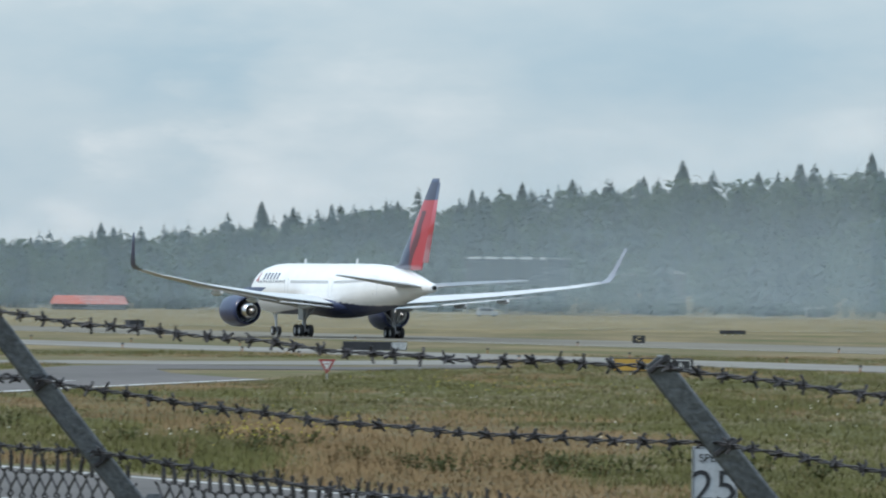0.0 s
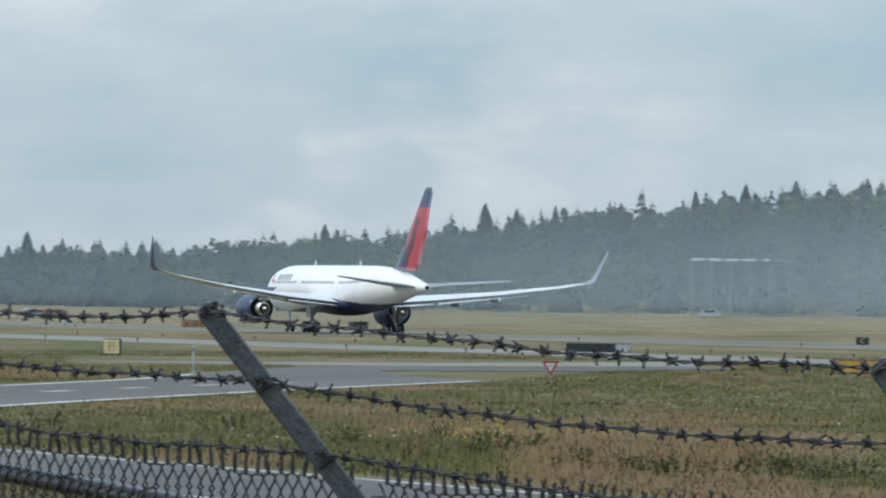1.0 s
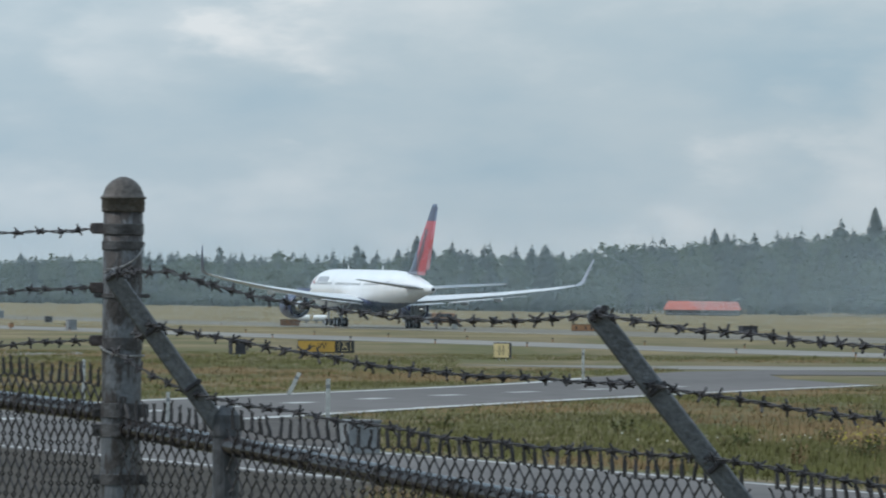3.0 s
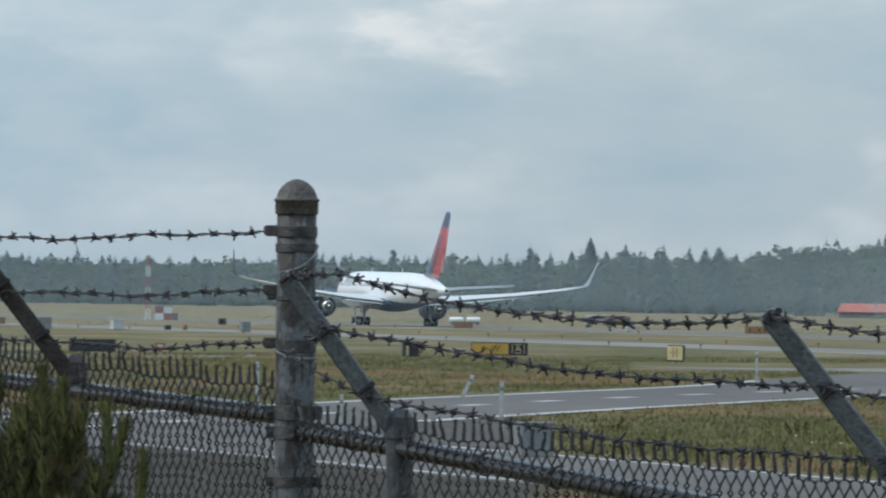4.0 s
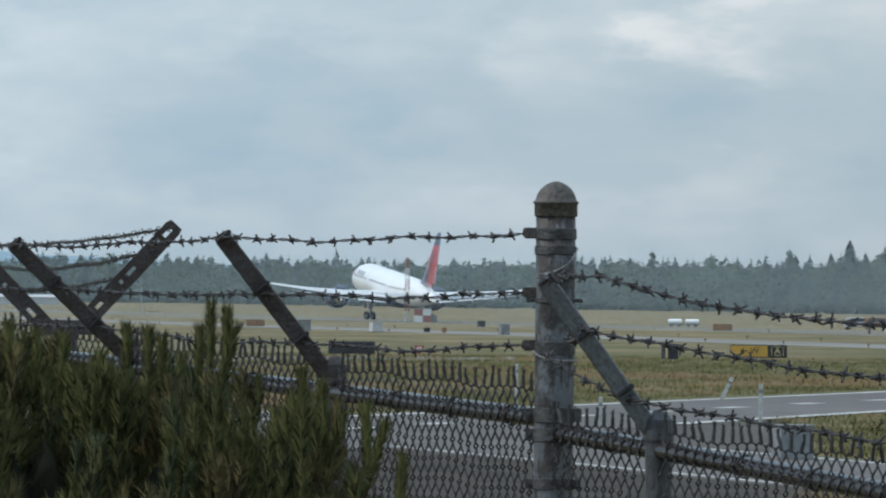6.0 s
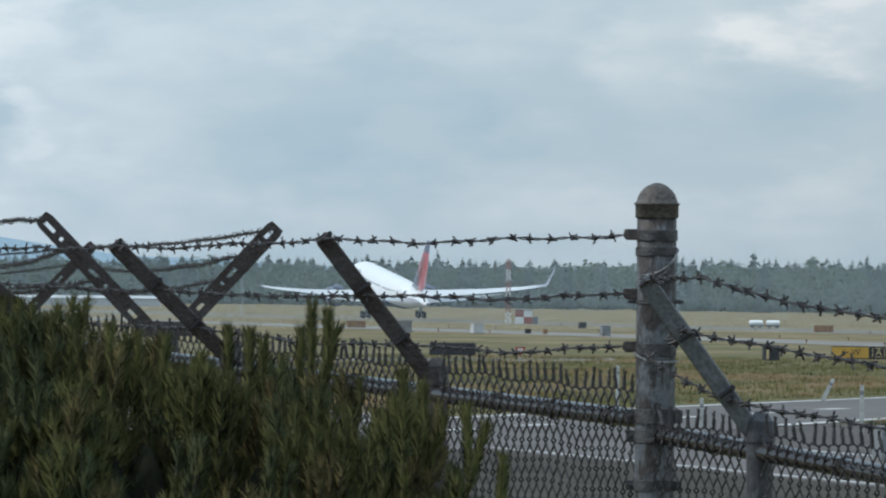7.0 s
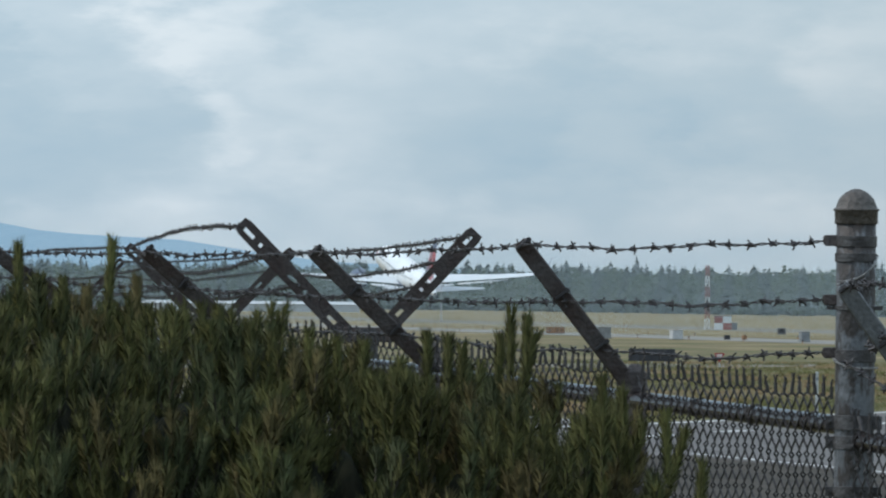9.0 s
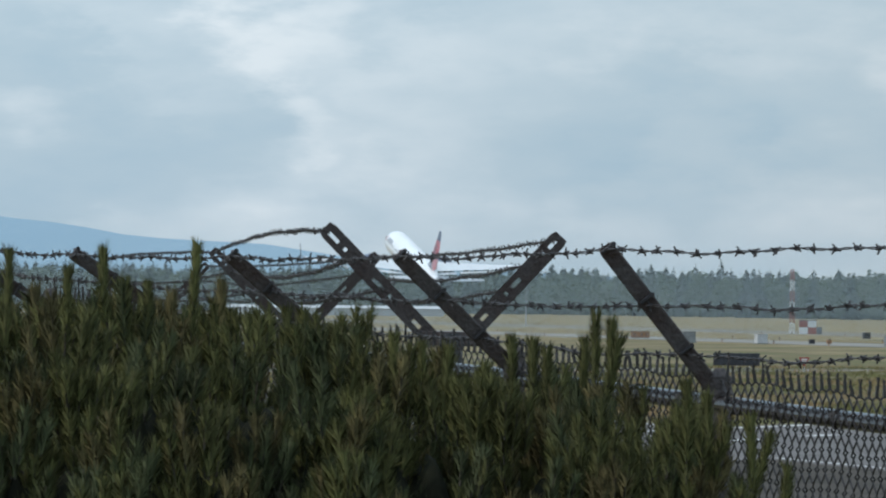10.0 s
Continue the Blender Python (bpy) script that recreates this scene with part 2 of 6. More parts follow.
def post_material():
    """Old galvanised pipe: blue-grey zinc with paler bloom, brown-black grime in blotches that run down, worst near the top."""
    m = material("stained_galvanised_pipe", (0.145, 0.155, 0.168), 0.55, 0.2, vary=0.3, scale=14, fine=90, bump=0.35, second=(0.095, 0.102, 0.112), patch=0.5, stretch=(1, 1, 0.5))
    nt = m.node_tree
    n, link = nt.nodes.new, nt.links.new
    bsdf = nt.nodes["Principled BSDF"]
    zinc = bsdf.inputs["Base Color"].links[0].from_socket
    co, mp, sep = n("ShaderNodeTexCoord"), n("ShaderNodeMapping"), n("ShaderNodeSeparateXYZ")
    mp.inputs["Scale"].default_value = (1, 1, 0.38)
    link(co.outputs["Object"], mp.inputs[0])
    link(co.outputs["Object"], sep.inputs[0])
    blot, speck = n("ShaderNodeTexNoise"), n("ShaderNodeTexNoise")
    for tex, size, detail in ((blot, 26, 6), (speck, 75, 4)):
        tex.inputs["Scale"].default_value, tex.inputs["Detail"].default_value, tex.inputs["Roughness"].default_value = size, detail, 0.62
        link(mp.outputs[0], tex.inputs["Vector"])
    worse = n("ShaderNodeMapRange")
    worse.inputs["From Min"].default_value, worse.inputs["From Max"].default_value = 1.95, 2.5
    worse.inputs["To Min"].default_value, worse.inputs["To Max"].default_value = -0.06, 0.075
    link(sep.outputs["Z"], worse.inputs["Value"])
    add, both = n("ShaderNodeMath"), n("ShaderNodeMath")
    add.operation, both.operation = "ADD", "MULTIPLY_ADD"
    link(blot.outputs[0], add.inputs[0])
    link(worse.outputs[0], add.inputs[1])
    both.inputs[1].default_value = 0.25
    link(speck.outputs[0], both.inputs[0])
    link(add.outputs[0], both.inputs[2])
    edge = n("ShaderNodeMapRange")
    edge.inputs["From Min"].default_value, edge.inputs["From Max"].default_value = 0.55, 0.66
    link(both.outputs[0], edge.inputs["Value"])
    grime = n("ShaderNodeMix")
    grime.data_type = "RGBA"
    grime.inputs["B"].default_value = (0.040, 0.034, 0.032, 1)
    link(edge.outputs[0], grime.inputs["Factor"])
    link(zinc, grime.inputs["A"])
    link(grime.outputs["Result"], bsdf.inputs["Base Color"])
    return m


POST_STEEL = post_material()
BAND = material("grimy_band_steel", (0.085, 0.084, 0.086), 0.6, 0.2, vary=0.4, scale=22, fine=90, bump=0.3, second=(0.034, 0.030, 0.030), patch=0.5)


def fin_material():
    """Navy fin with a red field and a darker red swoosh across it."""
    m = bpy.data.materials.new("red_and_navy_fin_paint")
    m.use_nodes = True
    nt = m.node_tree
    n, link = nt.nodes.new, nt.links.new
    bsdf = nt.nodes["Principled BSDF"]
    bsdf.inputs["Roughness"].default_value = 0.3
    bsdf.inputs["Coat Weight"].default_value = 0.3
    co, sep = n("ShaderNodeTexCoord"), n("ShaderNodeSeparateXYZ")
    link(co.outputs["Object"], sep.inputs[0])

    def math_node(op, a, b):
        k = n("ShaderNodeMath")
        k.operation = op
        for i, x in enumerate((a, b)):
            if isinstance(x, (int, float)):
                k.inputs[i].default_value = x
            else:
                link(x, k.inputs[i])
        return k.outputs[0]

    y, z = sep.outputs["Y"], sep.outputs["Z"]
    noise_tex = n("ShaderNodeTexNoise")
    noise_tex.inputs["Scale"].default_value = 0.35
    link(co.outputs["Object"], noise_tex.inputs["Vector"])
    wob = math_node("MULTIPLY", math_node("SUBTRACT", noise_tex.outputs[0], 0.5), 1.2)
    # red between a level upper edge and a lower edge that slants with the leading edge
    top = math_node("LESS_THAN", math_node("ADD", z, math_node("MULTIPLY", wob, 0.2)), 13.2)
    low = math_node("LESS_THAN", math_node("ADD", math_node("ADD", y, math_node("MULTIPLY", z, 0.23)), math_node("MULTIPLY", wob, 0.5)), -16.2)
    red = math_node("MULTIPLY", top, low)
    # the swoosh
    s = math_node("ADD", math_node("ADD", math_node("MULTIPLY", y, 0.85), math_node("MULTIPLY", z, 0.62)), wob)
    swoosh = math_node("LESS_THAN", math_node("ABSOLUTE", math_node("ADD", s, 10.9), 0), 0.55)
    lower = math_node("LESS_THAN", z, 12.2)
    mix1, mix2 = n("ShaderNodeMix"), n("ShaderNodeMix")
    for k in (mix1, mix2):
        k.data_type = "RGBA"
    mix1.inputs["A"].default_value, mix1.inputs["B"].default_value = (0.022, 0.032, 0.085, 1), (0.42, 0.028, 0.045, 1)
    mix2.inputs["B"].default_value = (0.10, 0.014, 0.03, 1)
    link(red, mix1.inputs["Factor"])
    link(mix1.outputs["Result"], mix2.inputs["A"])
    link(math_node("MULTIPLY", math_node("MULTIPLY", swoosh, lower), red), mix2.inputs["Factor"])
    link(mix2.outputs["Result"], bsdf.inputs["Base Color"])
    return m


FIN = fin_material()


def leafy(m, share=0.4):
    """Lets light through thin foliage."""
    nt = m.node_tree
    bsdf, out = nt.nodes["Principled BSDF"], nt.nodes["Material Output"]
    thin, mix = nt.nodes.new("ShaderNodeBsdfTranslucent"), nt.nodes.new("ShaderNodeMixShader")
    nt.links.new(bsdf.inputs["Base Color"].links[0].from_socket, thin.inputs[0])
    mix.inputs[0].default_value = share
    nt.links.new(bsdf.outputs[0], mix.inputs[1])
    nt.links.new(thin.outputs[0], mix.inputs[2])
    nt.links.new(mix.outputs[0], out.inputs[0])
    return m


def grass_material():
    m = bpy.data.materials.new("airfield_grass")
    m.use_nodes = True
    nt = m.node_tree
    n, link = nt.nodes.new, nt.links.new
    bsdf = nt.nodes["Principled BSDF"]
    bsdf.inputs["Roughness"].default_value = 0.9
    bsdf.inputs["Specular IOR Level"].default_value = 0.2
    co = n("ShaderNodeTexCoord")
    mp = n("ShaderNodeMapping")
    mp.inputs["Rotation"].default_value = (0, 0, radians(-19))
    mp.inputs["Scale"].default_value = (1.0, 0.30, 1.0)
    link(co.outputs["Object"], mp.inputs[0])
    tex = []
    for s, d in ((0.075, 5), (0.5, 6), (3.5, 4)):
        t = n("ShaderNodeTexNoise")
        t.inputs["Scale"].default_value, t.inputs["Detail"].default_value, t.inputs["Roughness"].default_value = s, d, 0.6
        link(mp.outputs[0], t.inputs["Vector"])
        tex.append(t)
    # the meadow is greener close by and dries out towards the runway
    sep = n("ShaderNodeSeparateXYZ")
    link(co.outputs["Object"], sep.inputs[0])
    dry = n("ShaderNodeMapRange")
    dry.inputs["From Min"].default_value, dry.inputs["From Max"].default_value = 640, 1150
    dry.inputs["To Min"].default_value, dry.inputs["To Max"].default_value = 0.0, 0.095
    link(sep.outputs["Y"], dry.inputs["Value"])
    a = n("ShaderNodeMath")
    a.operation = "MULTIPLY_ADD"
    a.inputs[1].default_value = 0.7
    link(tex[0].outputs[0], a.inputs[0])
    link(dry.outputs[0], a.inputs[2])
    b = n("ShaderNodeMath")
    b.operation = "MULTIPLY_ADD"
    b.inputs[1].default_value = 0.3
    link(tex[1].outputs[0], b.inputs[0])
    link(a.outputs[0], b.inputs[2])
    ramp = n("ShaderNodeValToRGB")
    e = ramp.color_ramp.elements
    e[0].position, e[0].color = 0.40, (0.080, 0.079, 0.027, 1)
    e[1].position, e[1].color = 0.70, (0.230, 0.188, 0.100, 1)
    for pos, col in ((0.47, (0.106, 0.096, 0.036)), (0.535, (0.132, 0.106, 0.055)), (0.595, (0.178, 0.138, 0.068))):
        k = e.new(pos)
        k.color = (*col, 1)
    link(b.outputs[0], ramp.inputs[0])
    gain = n("ShaderNodeMapRange")
    gain.inputs["From Min"].default_value, gain.inputs["From Max"].default_value = 0.3, 0.7
    gain.inputs["To Min"].default_value, gain.inputs["To Max"].default_value = 0.75, 1.25
    link(tex[2].outputs[0], gain.inputs["Value"])
    mul = n("ShaderNodeVectorMath")
    mul.operation = "SCALE"
    link(ramp.outputs[0], mul.inputs[0])
    link(gain.outputs[0], mul.inputs["Scale"])
    link(mul.outputs[0], bsdf.inputs["Base Color"])
    return m


GRASS = grass_material()

# ---- ground ----
HEADING = 19.15  # of the runway, degrees to the left


def edge_of_woods(az):
    """How far off the woods begin, by bearing."""
    return float(np.interp(az, (-20, -3, 3, 7, 9, 14, 30), (1500, 1620, 1900, 2450, 2800, 3000, 3000)))


def hill(az):
    """How high the wooded hill rises behind that edge."""
    return float(np.interp(az, (-20, -4, -2.5, -1, 0, 0.8, 1.6, 2.4, 3.2, 4, 30), (26, 22.4, 19.2, 16.6, 13.2, 10, 6, 5, 1, 0, 0)))


def height(x, y):
    d = math.hypot(x, y)
    az = math.degrees(math.atan2(-x, y))
    z = 2.9 - 0.030 * min(d, 24) if d < 24 else float(np.interp(d, (24, 30, 70), (2.18, 2.0, 0.0)))
    if abs(az) < 60:
        e = edge_of_woods(az)
        z += hill(az) * float(np.interp(d, (e, e + 60, e + 260, e + 900), (0, 0.08, 1, 1.1)))
    return z


def make_ground():
    radii = [0.0, 4, 8, 12, 16, 20, 24, 27, 30, 36, 44, 54, 70, 90, 120, 160, 200, 260, 340, 440, 560, 700, 900, 1100, 1300, 1450, 1600,
             1700, 1800, 1900, 2000, 2100, 2200, 2300, 2450, 2600, 2750, 2900, 3050, 3300, 3600, 4200, 4900]
    azs = [a for a in range(-180, -12, 6)] + [a * 0.5 for a in range(-24, 40)] + [a for a in range(20, 180, 5)]
    verts, faces = [], []
    for r in radii:
        for a in azs:
            p = at(a, r)
            verts.append((p.x, p.y, height(p.x, p.y)))
    n = len(azs)
    for i in range(len(radii) - 1):
        for j in range(n):
            k = (j + 1) % n
            faces.append((i * n + j, (i + 1) * n + j, (i + 1) * n + k, i * n + k))
    ob = new("ground", mesh_of("ground", verts, faces, GRASS, True))
    tagged(ob, "rough airfield grass, green and straw-coloured in patches", "ground", kind="structure")


def slab(name, outline, label, mat, z=0.02, thick=0.12, category="pavement"):
    """A paved surface with real thickness."""
    bm = bmesh.new()
    vs = [bm.verts.new((p.x, p.y, z)) for p in outline]
    f = bm.faces.new(vs)
    got = bmesh.ops.extrude_face_region(bm, geom=[f])["geom"]
    bmesh.ops.translate(bm, vec=(0, 0, -thick), verts=[g for g in got if isinstance(g, bmesh.types.BMVert)])
    ob = part(name, bm, mat)
    return tagged(ob, label, category, kind="structure")


def band(p0, p1, s0, s1, heading=HEADING):
    return [along(p0, s0, heading), along(p0, s1, heading), along(p1, s1, heading), along(p1, s0, heading)]


make_ground()

# ---- pavements ----
slab("runway", band(243, 275, 300, 2300), "grey asphalt runway with paint along its edge", RUNWAY, 0.02, category="runway")
slab("taxiway", band(184, 200, 250, 1500), "pale concrete taxiway alongside the runway", CONCRETE, 0.03, category="taxiway")
slab("taxiway", [at(-0.2, 505), at(0.6, 486), at(1.9, 492), at(2.6, 476), at(3.3, 436), at(3.93, 400), at(6.38, 332), at(8.0, 296), at(14, 226),
                 at(14, 172), at(8.0, 232), at(5.58, 284), at(4.0, 325), at(2.43, 372), at(1.24, 412), at(1.9, 440), at(2.0, 462), at(0.4, 470), at(-0.5, 494)][::-1],
     "asphalt taxiway that bends towards the runway", ASPHALT, 0.04, category="taxiway")
slab("taxiway", [at(4.15, 508), at(1.5, 520), at(-0.3, 545), at(-0.2, 507), at(1.9, 494), at(2.8, 492)], "pale concrete apron behind the taxiway bend", CONCRETE, 0.025, category="taxiway")
slab("taxiway", [at(9.0, 560), at(12, 580), at(12, 500), at(9.2, 520), at(6.8, 560), at(6.8, 580)], "pale concrete taxiway among the grass", CONCRETE, 0.025, category="taxiway")
slab("pavement", [at(4.72, 262), at(4.95, 300), at(5.58, 284), at(8.0, 232), at(14, 172), at(14, 110), at(8.0, 150), at(6.0, 180), at(5.0, 196)][::-1], "dark patched asphalt junction between road and taxiway", GRAVEL, 0.022, category="pavement")
slab("verge", band(31, 50.2, 60, 700, 20.0), "dark bare verge of gravel and dead weeds beside the road", VERGE, 0.026, category="verge")
slab("road", band(50.3, 60.5, 60, 700, 20.0), "narrow asphalt perimeter road with white edge lines", ASPHALT, 0.03, category="road")


def stripe(name, points, width, mat, z, label, category="marking"):
    """A painted line along points."""
    verts, faces = [], []
    for i, p in enumerate(points):
        way = (points[min(i + 1, len(points) - 1)] - points[max(i - 1, 0)]).normalized()
        side = Vector((-way.y, way.x, 0)) * width / 2
        verts += [(p.x + side.x, p.y + side.y, z), (p.x - side.x, p.y - side.y, z)]
        if i:
            faces.append((2 * i - 2, 2 * i - 1, 2 * i + 1, 2 * i))
    ob = new(name, mesh_of(name, verts, faces, mat))
    return tagged(ob, label, category, kind="structure")


def smooth_line(points, count):
    """Evenly spread places on a smooth curve through points."""
    pts = [points[0]] + list(points) + [points[-1]]
    out = []
    for i in range(1, len(pts) - 2):
        a, b, c, d = pts[i - 1:i + 3]
        for k in range(count):
            t = k / count
            out.append(0.5 * (2 * b + (c - a) * t + (2 * a - 5 * b + 4 * c - d) * t * t + (3 * b - a - 3 * c + d) * t ** 3))
    return out + [points[-1]]


for i, (p, wide) in enumerate(((59.9, 0.35), (50.9, 0.3))):
    stripe("edge_line", [along(p, s, 20.0) for s in range(60, 700, 20)], wide, LINE_WHITE, 0.036, "worn white edge line of the perimeter road")
stripe("edge_line", smooth_line([at(5.66, 284), at(5.58, 286), at(4.0, 327), at(2.43, 374), at(1.3, 412)], 6), 0.9, LINE_WHITE, 0.046, "worn white edge line along a taxiway")
stripe("edge_line", smooth_line([at(14, 224), at(8.0, 293), at(6.38, 329), at(3.93, 397), at(3.3, 432)], 6), 0.7, LINE_WHITE, 0.046, "worn white edge line along a taxiway")
for k in range(11):
    a = 2.6 + k * 0.52
    d = float(np.interp(a, (2.4, 4.0, 5.9, 8.0), (404, 362, 310, 266)))
    stripe("centre_dash", [at(a, d), at(a + 0.17, d - 4.2)], 0.8, LINE_WHITE, 0.046, "white centre dash on a taxiway")
stripe("edge_line", [along(244, s, HEADING) for s in range(300, 2300, 50)], 0.5, LINE_WHITE, 0.026, "white edge line of the runway")


# ---- airliner ----
def lathe(profile, count=28, start=0.0, centre=(0, 0)):
    """Rings round the y axis: rows of y, radius and height of the centre."""
    return [[Vector((centre[0] + r * math.cos(a), y, z + centre[1] + r * math.sin(a) * 1.0)) for a in (2 * math.pi * k / count for k in range(count))] for y, r, z in profile]


FUSE = [(28.7, 0.08, 3.95), (28.45, 0.55, 4.0), (27.8, 1.02, 4.1), (26.8, 1.48, 4.25), (25.4, 1.93, 4.42), (23.6, 2.28, 4.56), (21.4, 2.47, 4.64), (19, 2.52, 4.66),
        (10, 2.52, 4.66), (0, 2.52, 4.66), (-4, 2.5, 4.68), (-8, 2.38, 4.78), (-12, 2.08, 4.94), (-16, 1.62, 5.06), (-20, 1.05, 5.05), (-23, 0.62, 4.96), (-24.6, 0.42, 4.92), (-24.9, 0.3, 4.92)]


def fuse_at(y):
    ys = [f[0] for f in FUSE][::-1]
    return float(np.interp(y, ys, [f[1] for f in FUSE][::-1])), float(np.interp(y, ys, [f[2] for f in FUSE][::-1]))


def aerofoil(chord, thick, count=9):
    """Closed outline of an aerofoil from the trailing edge round the nose: pairs of back and up."""
    top, low = [], []
    for k in range(count + 1):
        x = 0.5 - 0.5 * math.cos(math.pi * k / count)
        t = 5 * thick * (0.2969 * math.sqrt(x) - 0.126 * x - 0.3516 * x * x + 0.2843 * x ** 3 - 0.1015 * x ** 4)
        top.append((x * chord, t * chord * 1.15))
        low.append((x * chord, -t * chord * 0.75))
    return top[::-1] + low[1:-1]


def wing_skin(stations, thick=0.11):
    """Skin over stations: x, leading edge y, chord, z, thickness share, lean of the section."""
    sections = []
    for x, y, chord, z, t, lean in stations:
        ring = []
        for back, up in aerofoil(chord, t):
            ring.append(Vector((x - up * math.sin(lean), y - back, z + up * math.cos(lean))))
        sections.append(ring)
    return rings(sections)


def mirrored(verts):
    return [Vector((-v.x, v.y, v.z)) for v in verts]


def airliner():
    plane = thing("airliner", (0, 0, 0), "white twin-engine airliner with navy belly and red-and-navy fin, taking off", "airplane")
    ys = sorted({28.7, 28.45, 28.1, -24.6, -24.9} | {28.0 - 0.5 * k for k in range(105)}, reverse=True)
    v, f = rings(lathe([(y, *fuse_at(y)) for y in ys], 96))
    me = mesh_of("fuselage", v, f, [WHITE, DARK_GREY], True)
    # the belly's dark paint sweeps up towards the tail
    for p in me.polygons:
        c = p.center
        r, zc = fuse_at(c.y)
        edge = float(np.interp(c.y, (-20, -15, -9, -4, 4, 12, 20, 28), (-1.1, -1.02, -0.72, -0.52, -0.60, -0.8, -0.95, -1.1)))
        if (c.z - zc) / max(r, 0.1) < edge:
            p.material_index = 1
    body = part("fuselage", me, None, plane)
    # belly fairing
    bm = bmesh.new()
    bmesh.ops.create_uvsphere(bm, u_segments=24, v_segments=12, radius=1.0)
    bmesh.ops.transform(bm, matrix=Matrix.Translation((0, 2.6, 3.1)) @ Matrix.Diagonal((2.75, 9.2, 1.25, 1)), verts=bm.verts)
    part("belly_fairing", bm, DARK_GREY, plane, "navy belly fairing", True)
    # wings
    stations = [(1.6, 9.8, 12.0, 3.15, 0.13, 0), (2.6, 9.1, 11.2, 3.25, 0.13, 0), (8.0, 5.4, 7.5, 3.72, 0.115, 0), (15.0, 0.55, 4.9, 4.55, 0.10, 0), (21.0, -3.6, 3.1, 5.45, 0.10, 0), (23.4, -5.3, 2.4, 5.95, 0.10, 0)]
    wv, wf = wing_skin(stations)
    tip = [(23.4, -5.3, 2.4, 5.95, 0.10, 0), (23.9, -5.7, 2.2, 6.08, 0.09, 0.35), (24.25, -6.2, 1.75, 6.4, 0.07, 0.9), (24.45, -6.9, 1.35, 7.1, 0.06, 1.35), (24.75, -8.1, 0.95, 8.35, 0.05, 1.4), (24.98, -9.1, 0.55, 9.42, 0.05, 1.4)]
    lv, lf = wing_skin(tip)
    pv, pf = wing_skin([(3.0, -1.7, 2.4, 3.05, 0.09, 0), (7.8, -1.6, 2.0, 3.45, 0.09, 0)])
    ov, of = wing_skin([(8.6, -1.75, 1.7, 3.55, 0.09, 0), (17.6, -4.35, 1.15, 4.70, 0.09, 0)])
    for side in (1, -1):
        turned = (lambda q: q) if side > 0 else mirrored
        word = "starboard" if side > 0 else "port"
        wing = part("wing", mesh_of("wing", turned(wv), wf, GREY_PAINT, True), None, plane, "light grey swept wing")
        part("winglet", mesh_of("winglet", turned(lv), lf, NAVY if side < 0 else BLUE_GREY, True), None, wing, "tall blended winglet")
        for name, (qv, qf) in (("inboard_flap", (pv, pf)), ("outboard_flap", (ov, of))):
            part(name, mesh_of(name, [q + Vector((0, 0, -0.18)) for q in turned(qv)], qf, GREY_PAINT, True), None, wing, "pale flap set for take-off")
        # track fairings under the flaps
        for x, y, z in ((5.2, -1.8, 3.1), (10.6, -2.2, 3.55), (14.6, -3.4, 4.1)):
            bm = bmesh.new()
            bmesh.ops.create_uvsphere(bm, u_segments=10, v_segments=8, radius=1.0)
            bmesh.ops.transform(bm, matrix=Matrix.Translation((x * side, y, z - 0.18)) @ Matrix.Diagonal((0.22, 2.0, 0.27, 1)), verts=bm.verts)
            part("flap_track_fairing", bm, GREY_PAINT, wing, "", True)
        # tailplane
        sv, sf = wing_skin([(0.6, -16.8, 6.2, 5.0, 0.09, 0), (9.3, -23.2, 2.1, 5.85, 0.08, 0)])
        part("tailplane", mesh_of("tailplane", turned(sv), sf, TAILGREY, True), None, plane, "pale grey tailplane")
        # engine, its stations moved aft by a common step
        aft = 0.6
        ex, ez = 7.7 * side, 2.35
        cowl = [(13.6, 1.22), (13.75, 1.33), (13.5, 1.45), (12.6, 1.56), (11.0, 1.58), (9.4, 1.42), (8.7, 1.28), (8.7, 1.20), (9.2, 1.18)]
        cv, cf = rings([[Vector((ex + r * math.cos(a), y - aft, ez + r * math.sin(a))) for a in (2 * math.pi * k / 32 for k in range(32))] for y, r in cowl])
        cf = cf[:-2]
        engine = part("engine", mesh_of("engine", cv, cf, NAVY, True), None, plane, "navy engine nacelle")
        lip = [(13.5, 1.452), (13.76, 1.34), (13.62, 1.21), (13.2, 1.17)]
        iv, jf = rings([[Vector((ex + r * math.cos(a), y - aft, ez + r * math.sin(a))) for a in (2 * math.pi * k / 32 for k in range(32))] for y, r in lip])
        part("intake_lip", mesh_of("intake_lip", iv, jf[:-2], METAL, True), None, engine, "polished intake lip")
        core = [(11.5, 1.1), (9.0, 0.86), (7.7, 0.62), (7.65, 0.55), (8.0, 0.5)]
        iv, jf = rings([[Vector((ex + r * math.cos(a), y - aft, ez + r * math.sin(a))) for a in (2 * math.pi * k / 28 for k in range(28))] for y, r in core])
        part("core_nozzle", mesh_of("core_nozzle", iv, jf, METAL, True), None, engine, "bright metal core nozzle")
        iv, jf = rings([[Vector((ex + r * math.cos(a), y - aft, ez + r * math.sin(a))) for a in (2 * math.pi * k / 20 for k in range(20))] for y, r in ((8.4, 0.36), (7.6, 0.3), (6.9, 0.05))])
        part("exhaust_plug", mesh_of("exhaust_plug", iv, jf, HOT_METAL, True), None, engine)
        bm = bmesh.new()
        rod(bm, (ex, 12.6 - aft, ez), (ex, 12.5 - aft, ez), 1.2, sides=28)
        part("fan", bm, RUBBER, engine, "dark fan disc")
        gv, gf = wing_skin([(0, 12.4, 5.5, 0, 0.06, math.pi / 2), (0, 10.2, 7.0, 0, 0.06, math.pi / 2)])
